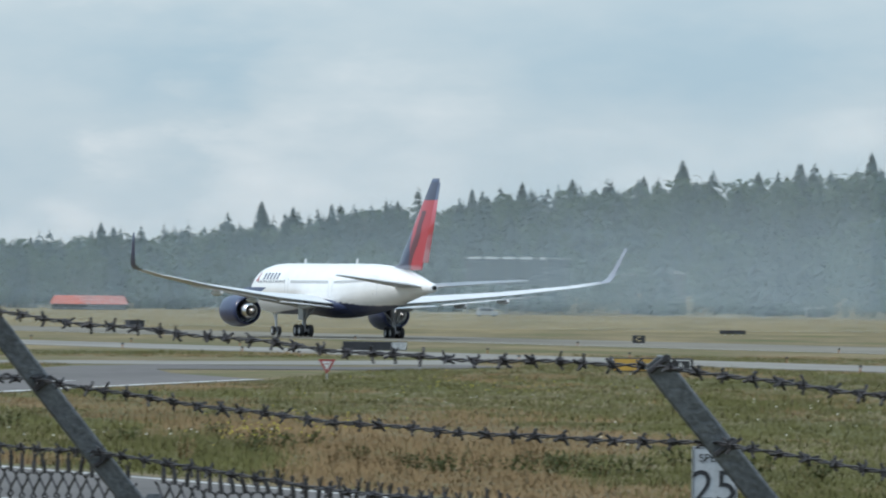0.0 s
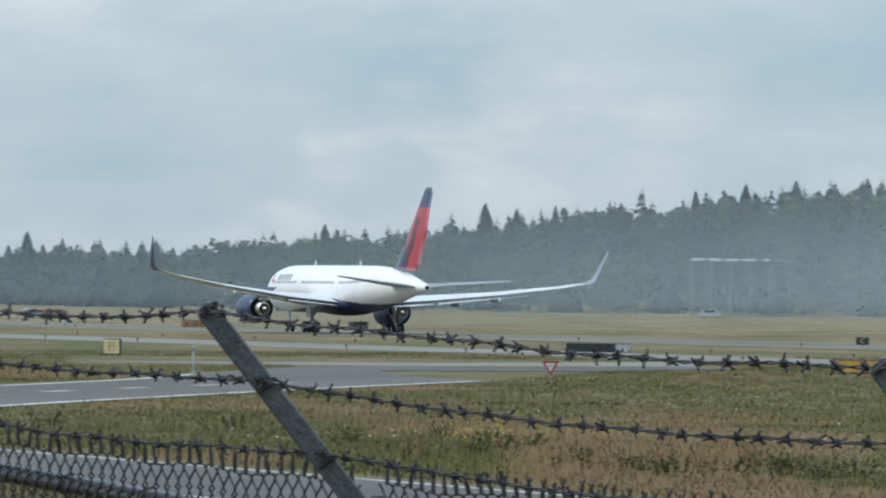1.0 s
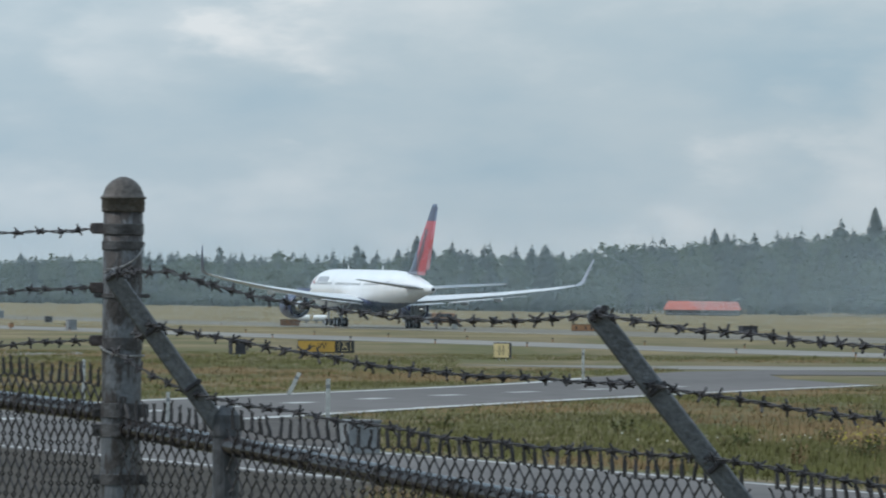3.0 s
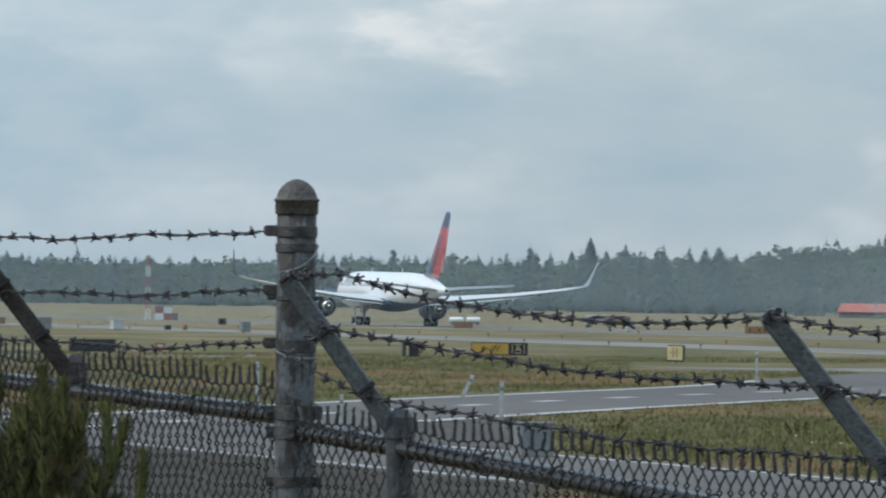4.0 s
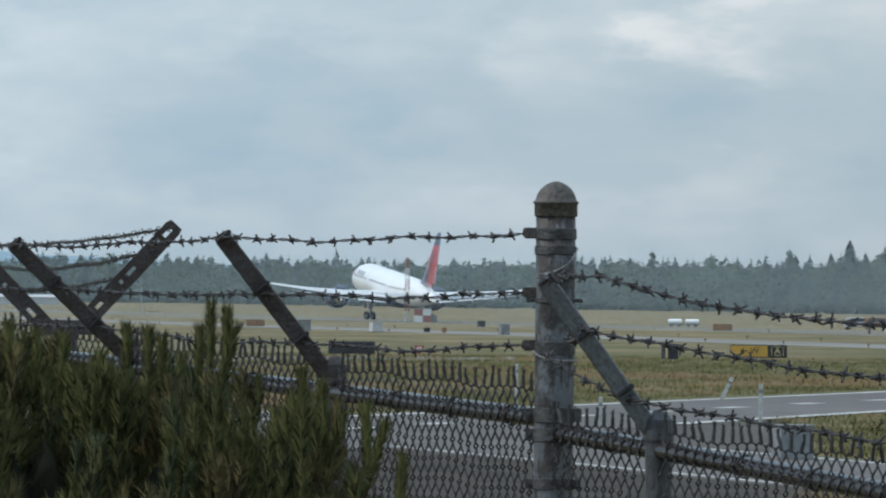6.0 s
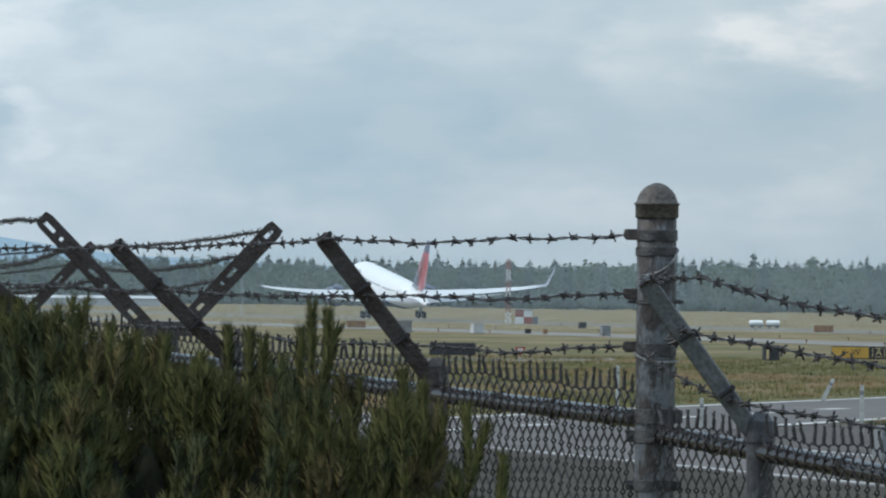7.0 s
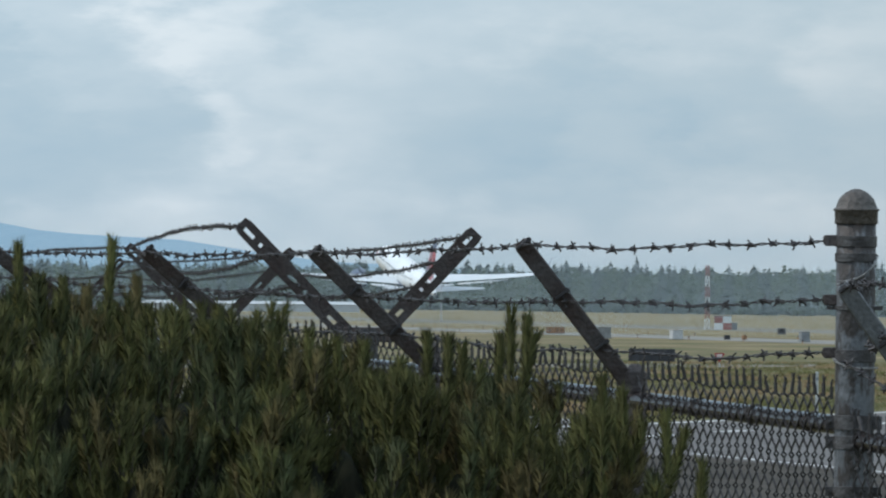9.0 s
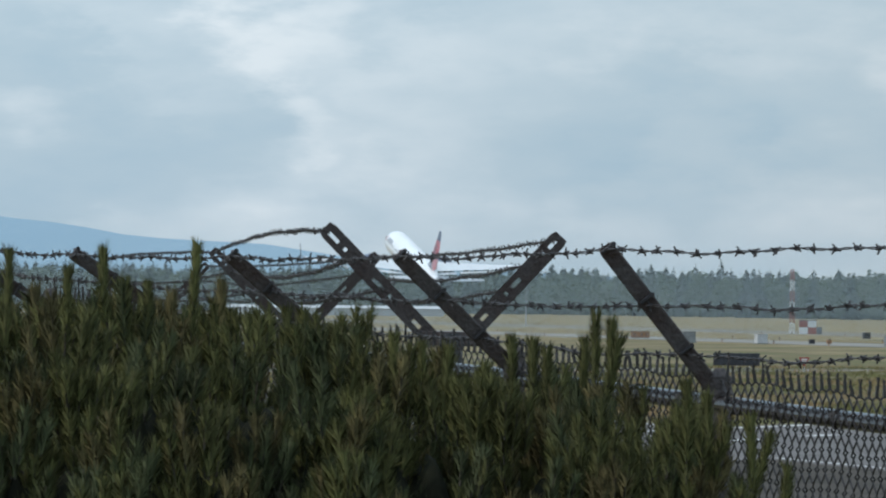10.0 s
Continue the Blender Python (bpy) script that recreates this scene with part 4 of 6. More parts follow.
def line_post(place, rail_z, mat, tip=None, tip_z=0.0, arm_mat=None, r=0.036, arm_word=""):
    """A round post with a cap and, where a tip is given, a slanting arm for barbed wire."""
    g = ground_z(place)
    post = thing("fence_post", (place.x, place.y, g), "round galvanised fence post with a slanting barbed-wire arm" if tip else "round galvanised fence post", "fence post", "posts of the airfield fence")
    h = rail_z - g
    bm = bmesh.new()
    rod(bm, (0, 0, -0.3), (0, 0, h + 0.03), r, sides=18)
    part("pole", bm, mat, post, smooth=False)
    bm = bmesh.new()
    rod(bm, (0, 0, h + 0.0), (0, 0, h + 0.055), r * 1.12, r * 1.05, sides=18)
    rod(bm, (0, 0, h + 0.055), (0, 0, h + 0.08), r * 1.0, r * 0.4, sides=18)
    part("cap", bm, mat, post, "cast cap")
    if tip is not None:
        t = Vector((tip.x - place.x, tip.y - place.y, tip_z - g))
        base = Vector((0, 0, h + 0.0))
        way = (t - base)
        bm = bmesh.new()
        face = Vector((place.x, place.y, 0)).normalized()
        flat = way.normalized()
        into = (face - flat * flat.dot(face)).normalized()
        s = flat.cross(into)
        channel(bm, base - way * 0.02, t, s, into, 0.050)
        arm = part("arm", bm, arm_mat, post, "slanting steel arm" + arm_word)
        for q in (0.3, 0.64, 0.975):
            bm = bmesh.new()
            c = base + way * q
            rod(bm, c - face * 0.03 - s * 0.024, c + face * 0.02 - s * 0.024, 0.008, sides=8)
            rod(bm, c - face * 0.018 - s * 0.018, c - face * 0.012 + s * 0.018, 0.006, sides=6)
            part("wire_clip", bm, BARB, arm)
    return post


def arm_point(base, base_z, tip, tip_z, q):
    a, b = Vector((base.x, base.y, base_z)), Vector((tip.x, tip.y, tip_z))
    s = Vector((base.y, -base.x, 0)).normalized()
    return a + (b - a) * q - Vector((base.x, base.y, 0)).normalized() * 0.02


TIPS = {1: (-1.47, 15.75, 4.375), 2: (3.24, 18.57, 4.465), 3: (6.62, 21.4, 4.545)}
right_strands = [[], [], []]
for i, (a, d, z) in enumerate(RIGHT_POSTS):
    base = at(a, d)
    ta, td, tz = TIPS.get(i, (a + 1.5, d - 0.1, z + 0.47))
    tip = at(ta, td)
    line_post(base, z, GALV, tip, tz, GALV_ARM, 0.036)
    for k, q in enumerate((0.985, 0.685, 0.253) if i == 3 else (0.975, 0.665, 0.345)):
        right_strands[k].append(arm_point(base, z, tip, tz, q))
left_strands = [[], [], []]
LTIPS = [(8.878, 23.75, 4.665), (10.33, 25.6, 4.646), (11.5, 27.4, 4.65), (12.6, 29.3, 4.66), (13.5, 31.2, 4.70)]
corner = at(CORNER[0], CORNER[1])
for k, z in enumerate((4.662, 4.503, 4.360)):
    left_strands[k].append(corner + Vector((-0.095, 0.03, z)))
for i, (a, d, z) in enumerate(LEFT_POSTS):
    base, (ta, td, tz) = at(a, d), LTIPS[i]
    tip = at(ta, td)
    line_post(base, z, RUST_ARM, tip, tz, RUST_ARM, 0.033, " streaked with rust")
    for k, q in enumerate((0.975, 0.60, 0.27)):
        left_strands[k].append(arm_point(base, z, tip, tz, q))


def corner_post():
    """The thick terminal post with its domed cap, bands and wire brackets."""
    g = ground_z(corner)
    post = thing("terminal_post", (corner.x, corner.y, g), "thick weathered grey steel terminal post with a domed cap", "fence post")
    top = 4.745 - g
    r = 0.0535

    def turned_ring(profile):
        return rings([[Vector((q * math.cos(a), q * math.sin(a), z)) for a in (2 * math.pi * k / 40 for k in range(40))] for z, q in profile])

    v, f = turned_ring([(-0.4 + (top + 0.4) * k / 12, r) for k in range(13)])
    part("pole", mesh_of("pole", v, f, POST_STEEL, True), None, post)
    v, f = turned_ring([(top - 0.036, r + 0.0035), (top - 0.034, r + 0.005), (top - 0.002, r + 0.005), (top, r + 0.0085), (top + 0.005, r + 0.0085), (top + 0.007, r + 0.003), (top + 0.018, r * 0.99), (top + 0.030, r * 0.90), (top + 0.041, r * 0.74), (top + 0.050, r * 0.54), (top + 0.0565, r * 0.3), (top + 0.0595, r * 0.12), (top + 0.0598, 0.001)])
    part("cap", mesh_of("cap", v, f, RUST_CAP, True), None, post, "domed cast cap with a rim")
    # bands: height, breadth, how far they stand off, with a bolted lug where the strap closes
    for z, hgt, extra, lug in ((4.662, 0.030, 0.0035, False), (4.618, 0.024, 0.0035, False), (4.482, 0.012, 0.004, True), (4.352, 0.034, 0.003, False), (4.172, 0.040, 0.004, True), (4.118, 0.036, 0.004, True), (3.985, 0.03, 0.004, True), (3.5, 0.03, 0.004, True)):
        z0, z1 = z - g - hgt / 2, z - g + hgt / 2
        v, f = turned_ring([(z0, r + 0.0005), (z0 + 0.001, r + extra), (z1 - 0.001, r + extra), (z1, r + 0.0005)])
        strap = part("band", mesh_of("band", v, f, BAND), None, post, "grimy steel tension band")
        if lug:
            for x in (-1, 1):
                bm = bmesh.new()
                box(bm, (0.026, 0.014, hgt * 0.9), (x * (r + 0.010), -0.012, z - g), bevel=0.002)
                rod(bm, (x * (r + 0.014), -0.030, z - g), (x * (r + 0.014), 0.006, z - g), 0.006, sides=6)
                part("lug", bm, BAND, strap)
    for z in (4.664, 4.503, 4.360):
        bm = bmesh.new()
        rod(bm, (-r + 0.01, 0, z - g), (-r - 0.034, 0.01, z - g + 0.002), 0.0125, sides=12)
        box(bm, (0.035, 0.02, 0.03), (-r - 0.012, -0.012, z - g), bevel=0.004)
        part("wire_bracket", bm, RUST_ARM, post, "stubby wire bracket")
    # leftover wire wrapped round the pole
    for level, rise, swing, q0, q1 in ((4.552, 0.034, 0.020, -0.7, 1.4), (4.545, 0.004, 0.006, -0.9, 1.6), (4.345, -0.012, 0.010, -1.2, 1.5)):
        heap = Heap()
        for phase in (0.0, math.pi):
            pts = []
            for k in range(36):
                q = q0 + (q1 - q0) * k / 35
                w = r + 0.007 + 0.002 * math.cos(k * 1.1 + phase)
                pts.append(Vector((w * math.sin(q), -w * math.cos(q), level - g + rise * (q - q0) - swing * math.sin((q - q0) * 1.5) + 0.002 * math.sin(k * 1.1 + phase))))
            heap.add(*tube(pts, 0.0021, 4))
        part("wrapped_wire", heap.mesh("wrapped_wire", WIRE_PALE, True), None, post, "pale twisted wire end wrapped round the post")


corner_post()
for k, place in enumerate(((0.045, -0.05, 4.552), (0.045, -0.05, 4.40), (-0.02, -0.062, 4.338))):
    right_strands[k].append(corner + Vector(place))
# a kink in the top strand just off the last arm
right_strands[0].insert(3, right_strands[0][3].lerp(right_strands[0][2], 0.13) + Vector((0, 0, 0.020)))


def barbed_wire(name, points, sag, seed, label, gap=0.115, size=0.98):
    """A strand of two twisted wires with four-pointed barbs, hung from point to point; sag: one drop for each span."""
    rng = random.Random(seed)
    path = []
    for i in range(len(points) - 1):
        a, b = points[i], points[i + 1]
        n = max(8, int((b - a).length / 0.03))
        s1, s2, ph = rng.uniform(-0.007, 0.007), rng.uniform(0.0008, 0.0028), rng.uniform(0, 6)
        for k in range(n):
            t = k / n
            p = a.lerp(b, t)
            p.z += -sag[i] * 4 * t * (1 - t) + s1 * math.sin(t * 9.4 + ph) * t * (1 - t) * 4 + s2 * math.sin(t * 31 + ph * 2) * min(1, 8 * t, 8 * (1 - t))
            path.append(p)
    path.append(points[-1].copy())
    heap = Heap()
    for phase in (0.0, math.pi):
        pts = []
        for i, p in enumerate(path):
            way = (path[min(i + 1, len(path) - 1)] - path[max(i - 1, 0)]).normalized()
            side = way.cross(Vector((0, 0, 1))).normalized()
            up = side.cross(way)
            q = i * 1.3 + phase
            pts.append(p + (side * math.cos(q) + up * math.sin(q)) * 0.0028)
        v, f = tube(pts, 0.0021, 4)
        heap.add(v, f)
    me = heap.mesh(name, BARB, True)
    strand = tagged(new(name, me), label, "barbed wire", "strands of barbed wire")
    run = 0.0
    nxt = rng.uniform(0.02, gap)
    for i in range(len(path) - 1):
        run += (path[i + 1] - path[i]).length
        if run < nxt:
            continue
        nxt += gap * rng.uniform(0.88, 1.12)
        barb = part("barb", BARBS[rng.randrange(len(BARBS))], None, strand)
        way = (path[i + 1] - path[i]).normalized()
        barb.matrix_basis = Matrix.Translation(path[i]) @ way.to_track_quat("X", "Z").to_matrix().to_4x4() @ Matrix.Rotation(rng.uniform(0, 6.28), 4, "X") @ Matrix.Scale(size, 4)
    return strand


def barb_mesh(seed):
    """Two short wires coiled round the strand, with four sharp ends."""
    rng = random.Random(seed)
    heap = Heap()
    for c in range(2):
        off = Vector(((c - 0.5) * 0.012, 0, 0))
        pts = [off + Vector((w / 6.28 * 0.005, 0.0062 * math.cos(w), 0.0062 * math.sin(w))) for w in (0, 1.26, 2.5, 3.8, 5.0, 6.28)]
        heap.add(*tube(pts, 0.0036, 4))
        for sgn in (0, math.pi):
            a = c * 1.5 + sgn + rng.uniform(-0.5, 0.5)
            out = Vector((0, math.cos(a), math.sin(a)))
            tip = off + out * rng.uniform(0.013, 0.022) + Vector((rng.uniform(-0.009, 0.009), 0, 0))
            heap.add(*tube([off + out * 0.003, off + out * 0.012 + Vector((rng.uniform(-0.003, 0.003), 0, 0)), tip], 0.0033, 4))
    return heap.mesh("barb", BARB)


BARBS = [barb_mesh(k) for k in range(8)]
for k in range(3):
    barbed_wire("barbed_wire", right_strands[k], ((0.022, 0.022, 0.055, 0.0, 0.01), (0.03,) * 4, (0.026, 0.026, 0.026, 0.012))[k], 10 + k, "weathered dark barbed-wire strand strung between slanting arms")
    barbed_wire("barbed_wire", left_strands[k], ((0.012,) * 5, (0.010,) * 5, (0.014,) * 5)[k], 20 + k, "rusty barbed-wire strand tied to the terminal post", 0.115, 0.88)


def chain_link(posts, seed, skip_ends=0.05, over=(0.052, 0.052), thick=0.0034):
    """Woven wire between two posts: each wire zigzags and hooks into the next, the ends twisted above the rail; the rail runs through."""
    (a, za), (b, zb) = posts
    rng = random.Random(seed)
    ga, gb = ground_z(a), ground_z(b)
    panel = thing("chain_link_panel", (a.x, a.y, ga), "dark weathered chain-link mesh on a bright galvanised top rail", "fence panel", "panels of the airfield fence")
    way = Vector((b.x - a.x, b.y - a.y, 0))
    length = way.length
    way.normalize()
    out = Vector((way.y, -way.x, 0))
    if out.y > 0:
        out = -out
    origin = Vector((a.x, a.y, ga))
    bm = bmesh.new()
    rod(bm, Vector((0, 0, za - ga - 0.025)), Vector((b.x - a.x, b.y - a.y, zb - ga - 0.025)), 0.026, sides=20)
    part("top_rail", bm, RAIL, panel, "bright galvanised top rail")
    c, row = 0.0305, 0.056
    heap = Heap()
    n = int((length - 2 * skip_ends) / c)
    for i in range(n):
        x0 = skip_ends + i * c
        pts = []
        top = za + (zb - za) * x0 / length - ga + over[0] + (over[1] - over[0]) * x0 / length + 0.006 * math.sin(i * 0.37 + seed)
        rows = int((top - 0.08) / row)
        par = i % 2
        for k in range(rows):
            z = top - k * row
            right = (k + par) % 2
            bulge = 0.012 * math.sin(k * 0.5 + i * 0.2) if k > 2 else 0
            x = x0 + (c * 1.04 if right else -c * 0.04)
            pts.append(way * x + out * (0.026 + (0.006 if right else -0.006) + bulge * 0.3) + Vector((0, 0, z)))
            if k + 1 < rows:
                # the wires bow round each cell; low down a plainer bend will do
                for q, bend in (((0.16, 0.03), (0.36, 0.22), (0.64, 0.78), (0.84, 0.97)) if k < 9 else ((0.35, 0.2),)):
                    pts.append(way * (x + (-1 if right else 1) * c * 1.08 * bend) + out * (0.026 + bulge * 0.3) + Vector((0, 0, z - row * q)))
        v, f = tube(pts, thick, 3)
        heap.add(v, f)
        # twisted pair of ends standing above the mesh
        if par == 0:
            lean = way * (rng.gauss(0.004, 0.004) + (rng.uniform(-0.03, 0.03) if rng.random() < 0.06 else 0)) + out * rng.gauss(0, 0.004)
            root = way * (x0 + c) + out * 0.026 + Vector((0, 0, top))
            h = rng.uniform(0.026, 0.036)
            v, f = tube([root - Vector((0, 0, 0.004)), root + lean * 0.4 + Vector((0, 0, h * 0.5)), root + lean + Vector((0, 0, h))], 0.0054, 5)
            heap.add(v, f)
            for sg in (-1, 1):
                tip = root + lean + Vector((0, 0, h))
                v, f = tube([tip - Vector((0, 0, 0.004)), tip + way * sg * rng.uniform(0.004, 0.012) + Vector((0, 0, rng.uniform(0.012, 0.022)))], 0.0024, 4)
                heap.add(v, f)
    tagged(part("wire_mesh", heap.mesh("wire_mesh", WIRE), None, panel), kind="stuff")
    # tie wires round the rail
    if not TIE:
        v, f = tube([Vector((0.003 * q, 0.03 * math.cos(q), 0.03 * math.sin(q))) for q in [k * 0.8 for k in range(10)]], 0.0025, 4)
        TIE.append(mesh_of("tie_wire", v, f, WIRE))
    x = 0.3
    while x < length - 0.2:
        tie = part("tie_wire", TIE[0], None, panel)
        tie.location = way * x + Vector((0, 0, za + (zb - za) * x / length - ga - 0.025))
        tie.rotation_euler = (0, 0, math.atan2(way.y, way.x))
        x += 0.45


TIE = []
line = [(at(a, d), z) for a, d, z in RIGHT_POSTS] + [(corner, CORNER[2])]
for i in range(len(line) - 1):
    chain_link((line[i], line[i + 1]), 40 + i, over=((0.11, 0.109), (0.109, 0.107), (0.107, 0.02), (0.014, 0.014))[i], thick=0.0031)
line = [(corner, 4.185)] + [(at(a, d), z) for a, d, z in LEFT_POSTS]
for i in range(len(line) - 1):
    chain_link((line[i], line[i + 1]), 50 + i, 0.075 if i == 0 else 0.05, thick=0.0034 if i < 2 else 0.0026)


def vee_post(a, d, base_z, arms, spots):
    """A post of the farther fence with two slotted arms spread like a V."""
    p = at(a, d)
    g = ground_z(p)
    post = thing("fence_post", (p.x, p.y, g), "fence post topped by two slotted steel arms spread like a V", "fence post", "V-topped posts of the inner fence")
    bm = bmesh.new()
    rod(bm, (0, 0, -0.3), (0, 0, base_z - g), 0.04, sides=16)
    part("pole", bm, GALV, post)
    bm = bmesh.new()
    box(bm, (0.22 * d / 28, 0.05, 0.05), (0, 0, base_z - g - 0.02), bevel=0.006)
    part("bracket", bm, RUST_ARM, post, "steel bracket between the arms")
    face = Vector((p.x, p.y, 0)).normalized()
    ends = []
    for ba, bz, ta, tz in arms:
        b, t = at(ba, d), at(ta, d)
        a0, b0 = Vector((b.x - p.x, b.y - p.y, bz - g)), Vector((t.x - p.x, t.y - p.y, tz - g))
        flat = (b0 - a0).normalized()
        s = flat.cross(face).normalized()
        length = (b0 - a0).length
        bm = bmesh.new()
        wide = 0.062
        slotted(bm, a0, b0, s, face, wide)
        part("arm", bm, RUST_ARM, post, "slotted steel arm, dull and rusty")
        ends.append([Vector((p.x, p.y, g)) + a0 + (b0 - a0) * q - face * 0.012 for q in spots])
    return ends


v1 = vee_post(9.94, 28.0, 4.39, ((10.08, 4.37, 10.832, 4.748), (9.79, 4.40, 9.178, 4.724)), (0.965, 0.72, 0.45))
v2 = vee_post(11.02, 45.0, 4.36, ((11.1, 4.35, 11.62, 4.765), (10.93, 4.36, 10.46, 4.75)), (0.965, 0.72, 0.45))
v3 = vee_post(12.05, 62.0, 4.34, ((12.1, 4.34, 12.495, 4.76), (12.0, 4.34, 11.65, 4.76)), (0.965, 0.72, 0.45))
for arm in range(2):
    for k in range(3):
        barbed_wire("barbed_wire", [v1[arm][k], v2[arm][k], v3[arm][k]], (0.05 if k else (-0.035 if arm == 0 else 0.02),) * 2, 60 + arm * 3 + k, "rusty barbed-wire strand between V-shaped arms of the inner fence", 0.26, 0.72)


# ---- pine bush ----
NEEDLE = material("pine_needles", (0.071, 0.075, 0.024), 0.75, vary=0.3, scale=3, fine=30, bump=0.0, island=0.35, spec=0.2)
NEEDLE_BLUE = material("blue_green_needles", (0.052, 0.063, 0.026), 0.75, vary=0.3, scale=3, fine=30, bump=0.0, island=0.35, spec=0.2)
CANDLE = material("brown_green_pine_shoots", (0.090, 0.078, 0.032), 0.8, vary=0.3, scale=4, fine=40, bump=0.0, island=0.3, spec=0.2)
# near-black colour that stands in for shade deep between the branches
INNER = material("inner_bush_shade", (0.012, 0.013, 0.008), 0.95, vary=0.4, scale=6, fine=40, spec=0.05)
TWIG = material("pine_twigs", (0.035, 0.030, 0.018), 0.85, vary=0.3, scale=8, fine=60)


def bush_top(az):
    return float(np.interp(az, (7.30, 7.45, 7.6, 7.95, 8.5, 9.0, 9.5, 10.3, 11.1, 12, 13, 14.5, 16, 19, 21), (3.2, 3.9, 4.14, 4.28, 4.36, 4.395, 4.415, 4.455, 4.495, 4.545, 4.555, 4.55, 4.50, 4.2, 3.0)))


def shoot(rng, root, tip, n, flare, store, lean):
    """An upright shoot: needles that stand up and outwards round its stem and end in a blunt brush."""
    way = tip - root
    long = np.linalg.norm(way)
    way = way / long
    s = np.cross(way, np.array((1.0, 0.2, 0.1)))
    s /= np.linalg.norm(s)
    u = np.cross(s, way)
    a = rng.random(n) * 6.283
    out = s * np.cos(a)[:, None] + u * np.sin(a)[:, None]
    ln = rng.uniform(0.018, 0.032, n)
    up = rng.random(n) ** 0.75
    open_ = rng.uniform(0.18, 1.0, n) * flare
    go = unit(way + out * open_[:, None])
    base = root + way * (up * (long - 0.026))[:, None] + out * 0.004
    end = base + go * ln[:, None]
    side = unit(np.cross(go, out + rng.normal(size=(n, 3)) * 0.5)) * 0.0015
    store.append(np.stack((base - side, base + side, end), axis=1))
    lean.append(unit(out + way * 0.35 + rng.normal(size=(n, 3)) * 0.3))


def make_bush():
    rng = np.random.default_rng(11)
    bush = thing("pine_bush", at(11.6, 15.6, height(*at(11.6, 15.6).xy)), "dense dark green mountain pine bush with upright shoots", "bush")
    off = np.array(bush.matrix_basis.translation)
    kinds = [([], []) for _ in range(3)]
    twig = Heap()

    def one(tip, long, leanx, leany, kind, full=1.0, flare=0.95):
        root = tip - np.array((leanx, leany, 1.0)) * long
        shoot(rng, root, tip, int((56 + 1080 * long) * full), flare, *kinds[kind])
        v, f = tube([Vector(root), Vector(tip - (tip - root) * 0.25)], 0.0022, 3)
        twig.add(v, f)

    # branches over the whole mound, each with a sheaf of shoots about its leader
    for k in range(900):
        az = rng.uniform(7.35, 14.0) if k < 865 else rng.uniform(14.0, 18.5)
        d = rng.uniform(13.9, 17.3)
        edge = ((d - 15.5) / 1.8) ** 2
        z = bush_top(az) - 0.5 * edge ** 1.3 - rng.random() ** 1.45 * 0.36 + rng.normal() * 0.02
        lead = np.array(at(az, d, z)) - off
        kind = 2 if rng.random() < 0.22 else int(rng.random() < 0.35)
        lx, ly = rng.normal() * 0.12, rng.normal() * 0.12 + 0.04
        one(lead, rng.uniform(0.12, 0.19), lx, ly, kind, 1.0)
        for _ in range(int(rng.integers(3, 7))):
            a, r = rng.uniform(0, 6.283), rng.uniform(0.022, 0.06)
            spot = lead + np.array((math.cos(a) * r, math.sin(a) * r, -rng.uniform(0.0, 0.075)))
            one(spot, rng.uniform(0.07, 0.13), lx + math.cos(a) * 0.16, ly + math.sin(a) * 0.16, kind if rng.random() < 0.75 else 0, 0.9)
    # leaders that stand above the rest
    for az, z in ((8.93, 4.50), (8.82, 4.485), (8.74, 4.455), (9.0, 4.45), (9.52, 4.452), (9.37, 4.448), (9.27, 4.43), (9.95, 4.435), (10.15, 4.44), (10.6, 4.45), (10.75, 4.47), (11.1, 4.50), (11.25, 4.47),
                  (11.72, 4.62), (11.55, 4.55), (12.07, 4.545), (12.38, 4.61), (12.62, 4.575), (12.85, 4.535), (13.03, 4.60), (12.22, 4.55), (8.3, 4.375), (8.15, 4.35), (7.85, 4.31), (7.68, 4.275), (7.58, 4.22), (13.4, 4.58), (13.9, 4.6), (10.35, 4.455), (11.9, 4.53)):
        tall = z > 4.56
        one(np.array(at(az, rng.uniform(14.9, 15.4), z)) - off, 0.22 if tall else 0.16, rng.normal() * 0.05 + (0.3 if az in (8.74, 7.68) else 0), 0, 2 if az > 11 and rng.random() < 0.6 else 0, 2.2, 0.62 if az > 11.5 else 0.8)
    for (store, lean), name, mat, word in zip(kinds, ("needles", "needles", "young_growth"), (NEEDLE, NEEDLE_BLUE, CANDLE), ("", "blue-green needles", "brownish young shoots")):
        me = quad_mesh(name, np.concatenate(store), mat, np.concatenate(lean))
        tagged(part(name, me, None, bush, word), kind="stuff")
    tagged(part("twigwork", twig.mesh("twigwork", TWIG), None, bush), kind="stuff")
    # limbs from the foot into the mound
    bm = bmesh.new()
    r2 = random.Random(5)
    for _ in range(46):
        az, d = r2.uniform(7.9, 17), r2.uniform(14.4, 16.8)
        end = at(az, d, bush_top(az) - 0.35 - r2.uniform(0, 0.5)) - Vector(off)
        rod(bm, (r2.uniform(-0.3, 0.3), r2.uniform(-0.3, 0.3), -0.05), end, 0.03, 0.01, sides=6)
    part("limbs", bm, TWIG, bush)
    # near-black shell under the shoots, its colour standing in for the shade inside
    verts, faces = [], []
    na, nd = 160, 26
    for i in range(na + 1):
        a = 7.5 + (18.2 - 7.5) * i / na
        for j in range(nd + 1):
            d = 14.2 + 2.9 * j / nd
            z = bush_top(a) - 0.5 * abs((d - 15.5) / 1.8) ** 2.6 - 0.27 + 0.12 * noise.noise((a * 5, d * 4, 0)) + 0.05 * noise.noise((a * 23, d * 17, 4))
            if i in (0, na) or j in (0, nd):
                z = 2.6
